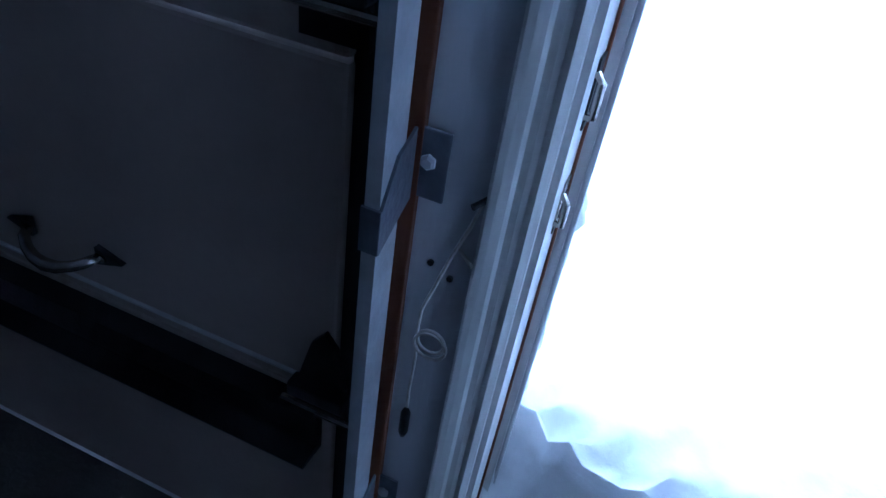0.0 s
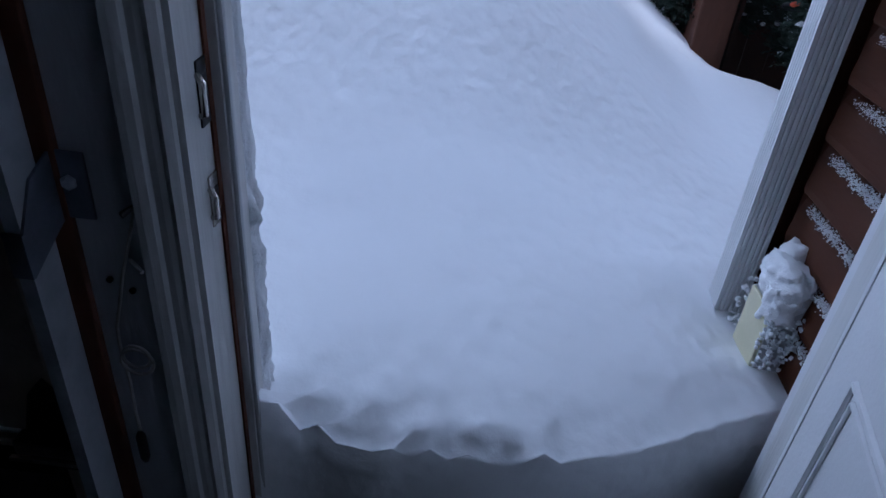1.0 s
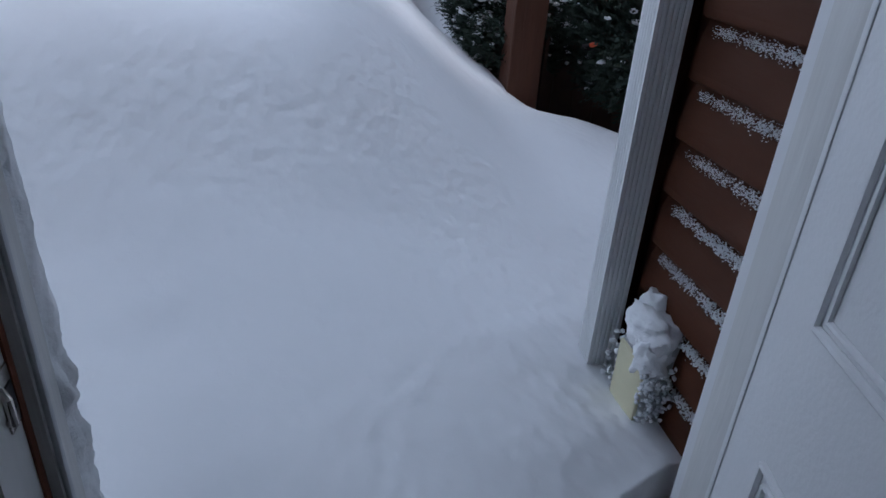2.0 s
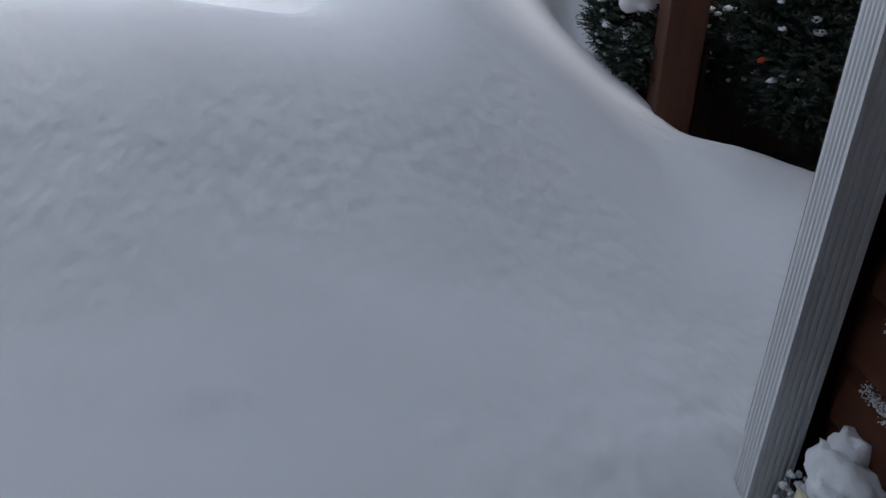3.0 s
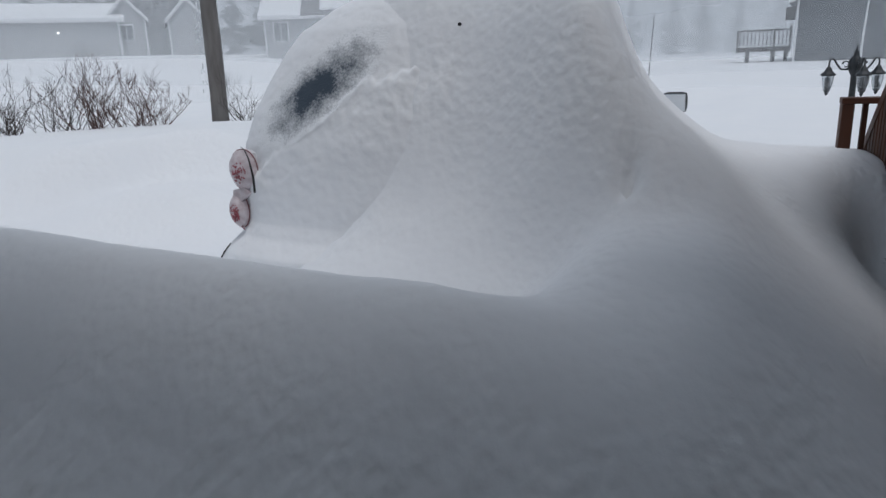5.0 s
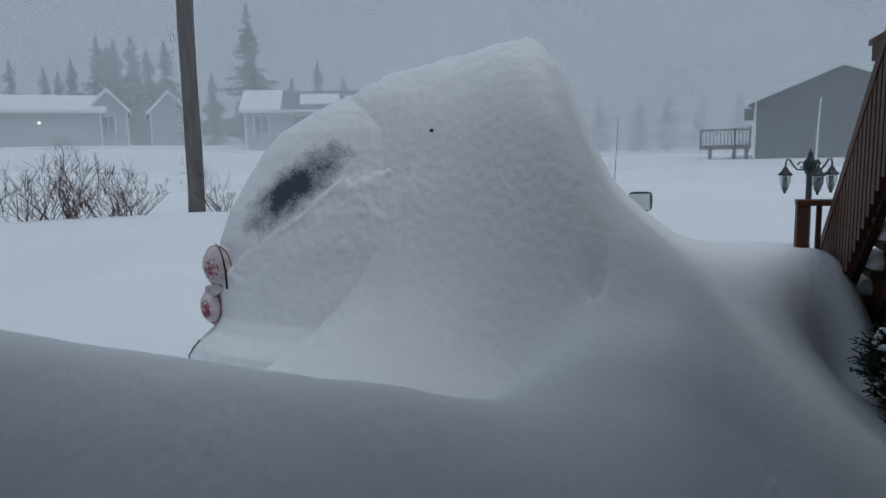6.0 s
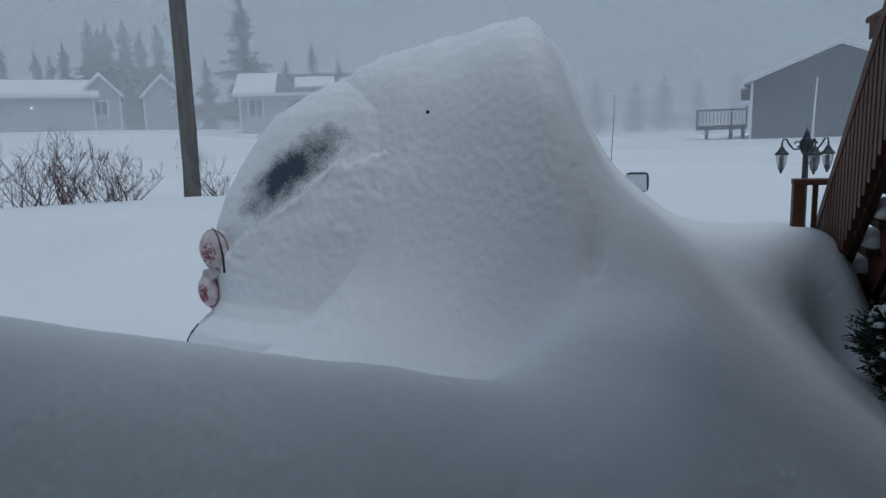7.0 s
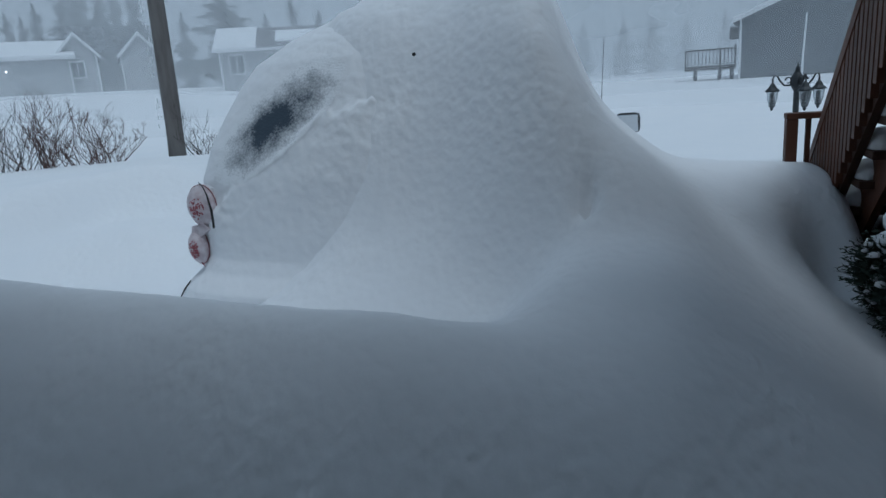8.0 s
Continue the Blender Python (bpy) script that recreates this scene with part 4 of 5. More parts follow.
def stair_rail():
    r = empty("stair_railing")
    def zr(y):
        return 2.42 + 0.58 - SLOPE * (y - S_TOP)
    x = STX + 0.036
    part("handrail", prism([(S_TOP - 0.2, zr(S_TOP - 0.2)), (S_END + 0.36, zr(S_END + 0.36)), (S_END + 0.36, zr(S_END + 0.36) - 0.09), (S_TOP - 0.2, zr(S_TOP - 0.2) - 0.09)], "x", STX - 0.004, STX + 0.086), M_DECK, r)
    part("bottom_rail", prism([(S_TOP, 2.50), (S_END + 0.04, 2.50 - SLOPE * (S_END + 0.04 - S_TOP)), (S_END + 0.04, 2.42 - SLOPE * (S_END + 0.04 - S_TOP)), (S_TOP, 2.42)], "x", x, x + 0.04), M_DECK, r)
    n = 28
    for k in range(n):
        y = S_TOP + 0.05 + (S_END + 0.27 - S_TOP) * k / (n - 1)
        part("baluster", prism([(y - 0.027, 2.42 - SLOPE * (y - S_TOP) - 0.15), (y + 0.027, 2.42 - SLOPE * (y - S_TOP) - 0.15), (y + 0.027, zr(y) - 0.09), (y - 0.027, zr(y) - 0.05)], "x", STX + 0.002, STX + 0.034), M_DECK, r)
    # return rail and end post
    part("end_post", box((0.560, S_END + 0.02, 0.3), (0.625, S_END + 0.12, 1.395), 0.006), M_DECK, r)
    part("top_rail", box((0.556, S_END + 0.015, 1.395), (0.80, S_END + 0.125, 1.43), 0.005), M_DECK, r)
    part("baluster", box((0.672, S_END + 0.05, 0.3), (0.70, S_END + 0.09, 1.395), 0.003), M_DECK, r)
    part("landing_board", box((0.80, 3.90, 1.48), (1.72, 3.94, 1.84), 0.006), M_DECK, r)
    tagged(r, "red-brown stained stair railing with close balusters", "railing")
    bm = bmesh.new()
    for q in range(8):
        lump(bm, (0.86 + 0.11 * q, 3.92, 1.865), (0.085, 0.06, 0.045), q, 0.25, 2, 3)
    tagged(finish("board_snow", bm, M_SNOW, smooth=True), "small cap of snow on a stair board", "snow", kind="stuff")


stairs()
stair_rail()


# ---- junipers ----
def juniper(name, centre, size, seed, sprigs, snowy, label):
    rnd = random.Random(seed)
    b = empty(name, centre)
    # stems
    bm = bmesh.new()
    for k in range(14):
        a, r = rnd.random() * 6.283, rnd.uniform(0.4, 0.95)
        tip = (size[0] * r * math.cos(a), size[1] * r * math.sin(a), size[2] * rnd.uniform(0.2, 0.9))
        add_tube(bm, [(0, 0, -size[2]), (tip[0] * 0.4, tip[1] * 0.4, -size[2] * 0.2), tip], [0.014, 0.009, 0.003], 5)
    part("stem", bm, M_TWIG_DARK, b)
    verts, faces = [], []
    sv = bmesh.new()
    for k in range(sprigs):
        a, u = rnd.random() * 6.283, rnd.uniform(-0.75, 1.0)
        ring = math.sqrt(max(0, 1 - u * u))
        lobes = 0.80 + 0.22 * math.sin(3 * a + seed) * math.cos(4 * u + seed) + rnd.uniform(-0.12, 0.16)
        p = Vector((ring * math.cos(a) * size[0], ring * math.sin(a) * size[1], u * size[2])) * lobes
        out = Vector((math.cos(a) * ring / size[0], math.sin(a) * ring / size[1], u / size[2] * 0.7 + 0.8)).normalized()
        out = (out + Vector((rnd.uniform(-0.5, 0.5), rnd.uniform(-0.5, 0.5), rnd.uniform(-0.3, 0.4)))).normalized()
        length = rnd.uniform(0.05, 0.11)
        side = out.cross(Vector((rnd.random(), rnd.random(), rnd.random()))).normalized()
        for j in range(5):
            f = 0.15 + 0.2 * j
            base = p + out * length * f
            s = side if j % 2 == 0 else -side
            tip = base + (out * 0.65 + s * 0.75).normalized() * length * (0.62 - 0.4 * f)
            w = out.cross(s) * 0.006 + out * 0.006
            i = len(verts)
            verts += [base - w, base + w, tip]
            faces.append((i, i + 1, i + 2))
        i = len(verts)
        w = side * 0.006
        verts += [p - w, p + w, p + out * length]
        faces.append((i, i + 1, i + 2))
        if rnd.random() < snowy * (0.25 + 0.75 * max(0, u)):
            q = p + out * length * 0.6
            sz = rnd.uniform(0.008, 0.022)
            lump(sv, q + Vector((0, 0, 0.008)), (sz * 1.4, sz * 1.4, sz * 0.8), k, 0.5, 1, 4)
    me = bpy.data.meshes.new("foliage")
    me.from_pydata([tuple(v) for v in verts], [], faces)
    me.materials.append(M_NEEDLE)
    fo = new("foliage", me)
    fo.parent = b
    tagged(part("snow_dusting", sv, M_CRUMB, b, "snow settled on the sprigs", smooth=True), kind="stuff")
    return tagged(b, label, "shrub")


j = juniper("juniper_shrub", (0.99, 3.30, 0.78), (0.30, 0.34, 0.30), 5, 4200, 0.30, "dark green juniper shrub capped with snow beside deck post")
bm = bmesh.new()
for c, s in (((-0.02, -0.03, 0.31), (0.23, 0.25, 0.10)), ((0.10, -0.12, 0.27), (0.18, 0.19, 0.11)), ((-0.15, -0.18, 0.21), (0.12, 0.12, 0.09)), ((0.12, -0.22, 0.12), (0.09, 0.07, 0.07)), ((-0.17, 0.05, 0.19), (0.1, 0.12, 0.06)), ((-0.20, -0.12, 0.02), (0.05, 0.07, 0.05)), ((0.05, -0.29, 0.0), (0.06, 0.05, 0.05))):
    lump(bm, c, s, len(bm.verts), 0.35, 3, 3)
part("snow_cap", bm, M_SNOW, j, "thick smooth cap of snow", smooth=True)
juniper("juniper_shrub", (1.62, 2.75, 0.82), (0.42, 0.38, 0.48), 11, 5200, 0.10, "dark juniper shrub dusted with snow under the deck")
juniper("juniper_shrub", (2.35, 2.45, 0.80), (0.42, 0.40, 0.46), 17, 3600, 0.08, "dark juniper shrub dusted with snow under the deck")


def red_light():
    r = empty("string_light", (1.19, 2.60, 0.80))
    part("bulb", lathe([(0.002, 0), (0.010, 0.008), (0.013, 0.022), (0.009, 0.04), (0.003, 0.05)], (0, 0, 0), 12), M_RED_BULB, r, smooth=True).rotation_euler = (0.3, 1.35, 0.2)
    part("socket", lathe([(0.009, -0.03), (0.009, 0.0)], (0, 0, 0), 10), M_BLACK, r).rotation_euler = (0.3, 1.35, 0.2)
    part("wire", tube([(-0.02, 0, -0.02), (0.10, 0.02, -0.03), (0.25, 0.05, 0.05), (0.42, 0.05, 0.0)], 0.003, 6), M_BLACK, r)
    tagged(r, "small orange-red outdoor light bulb on a wire in shrub", "light bulb")


red_light()


# ---- car under the snow ----
SHELL_Z = [0.55, 0.72, 0.82, 0.90, 0.97, 1.10, 1.35, 1.50, 1.80, 1.90, 2.0, 2.08, 2.25]
SHELL_Y = [2.84, 2.80, 2.80, 2.86, 2.89, 2.90, 2.93, 2.97, 3.105, 3.165, 3.25, 3.35, 3.70]
SHELL_X = [-2.58, -2.57, -2.51, -2.44, -2.43, -2.43, -2.41, -2.375, -2.23, -2.16, -2.02, -1.86, -1.6]


def shell_point(s, z):
    """The car's rear skin: s runs from the left flank (below 0) round the corner (0 to 1) and along the tail."""
    xl, yr = np.interp(z, SHELL_Z, SHELL_X), np.interp(z, SHELL_Z, SHELL_Y)
    rx, ry, n = 0.62, 0.24, 2.2
    th = np.clip(s, 0, 1) * math.pi / 2
    x = xl + rx * (1 - np.clip(np.cos(th), 0, 1) ** (2 / n)) + np.maximum(s - 1, 0) * (-0.80 - xl - rx) / 1.1
    y = yr + ry * (1 - np.clip(np.sin(th), 0, 1) ** (2 / n)) + np.maximum(-s, 0) * 1.4
    # the tail sinks back into the drift on the far corner
    return x, y + 0.28 * smooth01(-1.60, -0.80, x)


def ledge_line(x):
    """Upper edge of the crumbling snow that still sticks to the tail."""
    return np.interp(x, [-2.3, -2.15, -1.9, -1.64, -1.4, -1.2, -1.0], [1.22, 1.30, 1.45, 1.66, 1.70, 1.78, 1.80])


def shell_grid(ss, zs, lift=0.0):
    S, Z = np.meshgrid(ss, zs)
    X, Y = shell_point(S, Z)
    P = np.stack([X, Y, Z], -1)
    nrm = np.cross(np.gradient(P, axis=1), np.gradient(P, axis=0))
    nrm /= np.linalg.norm(nrm, axis=-1, keepdims=True) + 1e-9
    out = np.zeros_like(X)
    for r in range(X.shape[0]):
        for c in range(X.shape[1]):
            x, z = X[r, c], Z[r, c]
            k = 0.006 * noise.noise(Vector((x * 5, z * 5, 1))) + 0.0025 * noise.noise(Vector((x * 24, z * 24, 4)))
            ragged = 0.05 * noise.noise(Vector((x * 6, 0, 2))) + 0.035 * noise.noise(Vector((x * 19, z * 6, 5))) + 0.015 * noise.noise(Vector((x * 48, z * 20, 7)))
            d = float(ledge_line(x)) + ragged - z
            if 0 < d and S[r, c] > 0.30:
                step = min(1.0, d / 0.03) * max(0.0, 1 - d / 0.42) * float(smooth01(-1.15, -1.45, x))
                step *= 0.55 + 0.9 * max(-0.4, noise.noise(Vector((x * 3.3, z * 2.0, 9))))
                k += (0.026 * step + step * 0.016 * abs(noise.noise(Vector((x * 9, z * 9, 3)))) + 0.007 * step * noise.noise(Vector((x * 28, z * 28, 6)))) * min(1.0, (S[r, c] - 0.30) / 0.15)
            # a second, smaller shelf lower down
            d2 = d - 0.13 - 0.04 * noise.noise(Vector((x * 8, 4, 2)))
            if 0 < d2 < 0.2 and S[r, c] > 0.5:
                k += 0.016 * min(1.0, d2 / 0.015) * (1 - d2 / 0.2) * max(0.0, noise.noise(Vector((x * 4, z * 3, 8))) + 0.35)
            out[r, c] = k + lift
    return P + nrm * out[..., None], S


def grid_mesh(name, P, keep, mat, parent, label):
    nr, nc = P.shape[:2]
    idx = np.arange(nr * nc).reshape(nr, nc)
    f = np.stack([idx[:-1, :-1], idx[:-1, 1:], idx[1:, 1:], idx[1:, :-1]], -1)[keep].reshape(-1, 4)
    me = bpy.data.meshes.new(name)
    me.from_pydata(P.reshape(-1, 3).tolist(), [], f.tolist())
    me.polygons.foreach_set("use_smooth", [True] * len(me.polygons))
    me.materials.append(mat)
    ob = new(name, me)
    ob.parent = parent
    tagged(ob, label)
    return ob


def car_shell(c):
    ss = np.concatenate([np.linspace(-1.0, 0.0, 12), np.linspace(0.02, 1.0, 90), np.linspace(1.011, 2.1, 100)])
    zs = np.concatenate([np.linspace(0.55, 2.12, 165)])
    P, S = shell_grid(ss, zs)
    # a rolled-under lower edge
    under = P[:1].copy()
    under[..., 1] += 0.10
    under[..., 0] += 0.06
    P = np.concatenate([under, P], 0)
    grid_mesh("snow_crust", P, np.ones((P.shape[0] - 1, P.shape[1] - 1), bool), M_CRUST, c, "thin frozen snow crust over the car's tail")


def window_patch(c, centre, half, tilt, mat, label):
    """Rear glass showing through the crust: an oval lying on the tail's skin, its own axes along the oval."""
    ct, st = math.cos(radians(tilt)), math.sin(radians(tilt))
    r = max(half) * 1.25
    zs = np.linspace(centre[1] - r, centre[1] + r, 90)
    ss = np.linspace(0.15, 2.0, 190)
    P, S = shell_grid(ss, zs, 0.002)
    dx, dz = P[..., 0] - centre[0], P[..., 2] - centre[1]
    u, v = (dx * ct + dz * st) / half[0], (-dx * st + dz * ct) / half[1]
    inside = u * u + v * v < 1.0
    keep = inside[:-1, :-1] & inside[1:, 1:] & inside[:-1, 1:] & inside[1:, :-1]
    ob = grid_mesh("rear_window", P, keep, mat, c, label)
    base = Matrix.Translation((centre[0], 3.0, centre[1])) @ pose(0, 0, 0, 0, -tilt, 0) @ Matrix.Diagonal((half[0], 1.0, half[1], 1))
    ob.data.transform(base.inverted())
    ob.matrix_local = base
    return ob


def car():
    c = empty("parked_car")
    # body: cross-sections along its length, from tail to nose
    secs = [(3.06, 0.70, 0.60, 0.98), (3.12, 0.78, 0.45, 1.12), (3.22, 0.82, 0.38, 1.25), (3.4, 0.84, 0.32, 1.40), (3.6, 0.85, 0.29, 1.60), (3.9, 0.85, 0.28, 1.82), (4.6, 0.86, 0.28, 1.88), (5.2, 0.92, 0.28, 1.72), (5.8, 0.92, 0.28, 1.22), (6.9, 0.90, 0.30, 1.08), (7.2, 0.80, 0.40, 0.85)]
    bm = bmesh.new()
    rings = []
    cx = -1.47
    for y, hw, z0, z1 in secs:
        ring = []
        for k in range(28):
            a = 6.28318 * k / 28
            u, v = math.cos(a), math.sin(a)
            e = 0.45
            px = math.copysign(abs(u) ** e, u)
            pz = math.copysign(abs(v) ** e, v)
            lean = 1 - 0.16 * max(0, pz) * (z1 > 1.3)
            ring.append(bm.verts.new((cx + px * hw * lean, y, (z0 + z1) / 2 + pz * (z1 - z0) / 2)))
        rings.append(ring)
    for q, w in zip(rings, rings[1:]):
        for k in range(28):
            bm.faces.new((q[k], q[(k + 1) % 28], w[(k + 1) % 28], w[k]))
    bm.faces.new(rings[0][::-1])
    bm.faces.new(rings[-1])
    part("body", bm, M_FROST, c, "frost-covered pale bodywork", smooth=True)
    part("bumper", box((-2.34, 2.93, 0.46), (-0.66, 3.16, 0.74), 0.07), M_FROST, c)
    for x in (-2.26, -0.68):
        for y in (3.7, 6.3):
            w = part("wheel", lathe([(0.20, -0.1), (0.33, -0.1), (0.345, -0.06), (0.345, 0.06), (0.33, 0.1), (0.20, 0.1)], (0, 0, 0), 24), M_RUBBER, c)
            w.matrix_local = Matrix.Translation((x, y, 0.345)) @ pose(0, 0, 0, 0, 90)
            part("rim", lathe([(0.04, -0.09), (0.20, -0.10), (0.20, 0.10), (0.04, 0.09)], (0, 0, 0), 20), M_STEEL, w)
    # tail lamp: two round iced lenses, one over the other, at the corner
    lamp = part("tail_lamp", box((-2.36, 2.975, 0.94), (-2.24, 3.16, 1.335), 0.05), M_FROST, c, "iced tail lamp housing")
    for x, y, z, rx, rz in ((-2.325, 2.985, 1.235, 0.085, 0.105), (-2.378, 2.985, 1.025, 0.056, 0.092)):
        bm = bmesh.new()
        lump(bm, (x, y, z), (rx, 0.075, rz), 2, 0.05, 3, 2)
        lens = part("lens", bm, M_LENS, lamp, "round iced pinkish lens", smooth=True)
        grains = []
        rr = random.Random(int(z * 100))
        for k in range(70):
            a, q = rr.random() * 6.283, rr.random() ** 0.6
            gx, gz = q * 0.50 * rx * math.cos(a), q * 0.50 * rz * math.sin(a) - 0.006
            dy = 0.075 * math.sqrt(max(0.0, 1 - (gx / rx) ** 2 - (gz / rz) ** 2))
            g = rr.uniform(0.003, 0.0065)
            grains.append(((x + gx + 0.006, y - dy + 0.001, z + gz), (g, 0.004, g)))
        ref = crumb_mesh("reflector", grains, M_LENS_CORE, 1, 0.5, lens)
        tagged(ref, "deep red speckled reflector behind ice")
        ring = [(x + rx * 1.01 * math.cos(q * 0.3142), y - 0.012, z + rz * 1.01 * math.sin(q * 0.3142)) for q in range(21)]
        part("rim", tube(ring, 0.0025, 6), M_LENS_RIM, lens, "thin dark red rim")
    part("neck", prism([(-2.385, 1.135), (-2.31, 1.15), (-2.285, 1.12), (-2.34, 1.08), (-2.395, 1.09)], "y", 2.945, 3.03), M_LENS, lamp)
    part("point", tube([(-2.40, 2.96, 0.965), (-2.365, 2.955, 0.945), (-2.345, 2.95, 0.925)], [0.006, 0.005, 0.002], 6), M_LENS_RIM, lamp)
    part("seam", tube([(-2.222, 2.905, 1.135), (-2.218, 2.90, 1.22), (-2.24, 2.91, 1.30), (-2.275, 2.93, 1.342), (-2.325, 2.97, 1.352)], [0.006, 0.006, 0.004, 0.003, 0.002], 6), M_BLACK, lamp)
    # bare corner of the bumper cover
    part("bumper_edge", tube([(-2.515, 2.945, 0.69), (-2.522, 2.94, 0.755), (-2.49, 2.94, 0.80), (-2.445, 2.945, 0.85)], [0.003, 0.004, 0.005, 0.003], 6), M_BLACK, c, "dark edge of the bumper corner")
    car_shell(c)
    window_patch(c, (-1.90, 1.62), (0.44, 0.175), 36, M_GLASS_DARK, "dark frosted rear glass showing through snow")
    m = part("mirror", box((-0.085, 0.0, -0.072), (0.085, 0.10, 0.072), 0.035), M_BLACK, c, "black door mirror", smooth=True)
    m.location = (-0.407, 5.36, 1.378)
    part("mirror_glass", box((-0.074, -0.006, -0.061), (0.074, 0.004, 0.061), 0.004), M_MIRROR, m)
    part("antenna", tube([(-0.67, 6.0, 1.1), (-0.65, 6.0, 1.6), (-0.63, 6.02, 2.03)], [0.004, 0.003, 0.002], 6), M_BLACK, c)
    part("washer_jet", lathe([(0.004, 0), (0.009, 0.004), (0.008, 0.012), (0.003, 0.015)], (-1.14, 2.985, 1.867), 10), M_BLACK, c)
    tagged(c, "pale hatchback car buried under a high snowdrift", "car")


car()


# ---- utility pole, bare bushes, lamp post ----
def pole():
    p = empty("utility_pole", (-8.50, 10.2, 0.6))
    bm = bmesh.new()
    pts = [(0.0 + 0.016 * k, 0.01 * math.sin(k), 0.7 * k) for k in range(14)]
    add_tube(bm, pts, [0.150 - 0.002 * k for k in range(14)], 18)
    for v in bm.verts:
        v.co += Vector((1, 0.4, 0)) * 0.012 * noise.noise(v.co * 3.0)
    part("shaft", bm, M_POLE, p, smooth=True)
    rnd = random.Random(8)
    bm = bmesh.new()
    for k in range(40):
        z = rnd.uniform(0.6, 6)
        lump(bm, (-0.165 * math.sin(0.5 + rnd.random()), -0.15, z), (0.012, 0.012, rnd.uniform(0.02, 0.07)), k, 0.5, 1, 4)
    tagged(part("snow_flecks", bm, M_CRUMB, p, smooth=True), kind="stuff")
    tagged(p, "weathered grey wooden utility pole with snow flecks", "utility pole")


pole()


def bare_bush(centre, spreadw, height, stems, seed, mat, label):
    rnd = random.Random(seed)
    b = empty("bare_bush", centre)
    bm = bmesh.new()

    def grow(p, d, length, r, depth):
        pts, radii = [p], [r]
        q = Vector(p)
        dd = Vector(d).normalized()
        for k in range(5):
            dd = (dd + Vector((rnd.uniform(-0.32, 0.32), rnd.uniform(-0.32, 0.32), rnd.uniform(-0.06, 0.22)))).normalized()
            q = q + dd * length / 5
            pts.append(tuple(q))
            radii.append(max(0.0022, r * (1 - 0.15 * (k + 1))))
        add_tube(bm, pts, radii, 4, cap=False)
        if depth:
            for k in range(rnd.randint(3, 4)):
                i = rnd.randint(1, 5)
                nd = (dd * 0.7 + Vector((rnd.uniform(-1, 1), rnd.uniform(-1, 1), rnd.uniform(-0.1, 0.8)))).normalized()
                grow(pts[i], nd, length * rnd.uniform(0.35, 0.6), radii[i] * 0.6, depth - 1)

    for s in range(stems):
        a = rnd.random() * 6.283
        lean = rnd.uniform(0.15, 1.1)
        base = (rnd.uniform(-0.4, 0.4) * spreadw, rnd.uniform(-0.25, 0.25) * spreadw, -0.2)
        grow(base, (lean * math.cos(a), lean * math.sin(a), 1.0), height * rnd.uniform(0.5, 0.95), rnd.uniform(0.006, 0.012), 2 if stems < 14 else 3 if s % 3 == 0 else 2)
    part("twig_tangle", bm, mat, b)
    return tagged(b, label, "shrub", group="bare bushes along the road")


def ground_at(x, y):
    return float(snow_z(x, y))


for (x, y), w, h, n, seed, mt, lab in (
        ((-9.05, 7.30), 0.9, 1.0, 13, 1, M_TWIG_DARK, "dark leafless bush with fine twigs in snow"),
        ((-8.60, 7.70), 1.0, 1.05, 22, 2, M_TWIG, "reddish leafless bush with fine twigs in snow"),
        ((-8.10, 8.05), 0.8, 0.9, 18, 3, M_TWIG, "reddish leafless bush with fine twigs in snow"),
        ((-9.05, 6.60), 0.6, 0.8, 10, 4, M_TWIG_DARK, "dark leafless bush with fine twigs in snow"),
        ((-7.50, 9.65), 0.4, 0.9, 9, 5, M_TWIG_DARK, "dark leafless bush beside the utility pole"),
        ((-9.60, 7.00), 0.7, 0.8, 10, 6, M_TWIG_DARK, "dark leafless bush with fine twigs in snow")):
    bare_bush((x, y, ground_at(x, y)), w, h, n, seed, mt, lab)


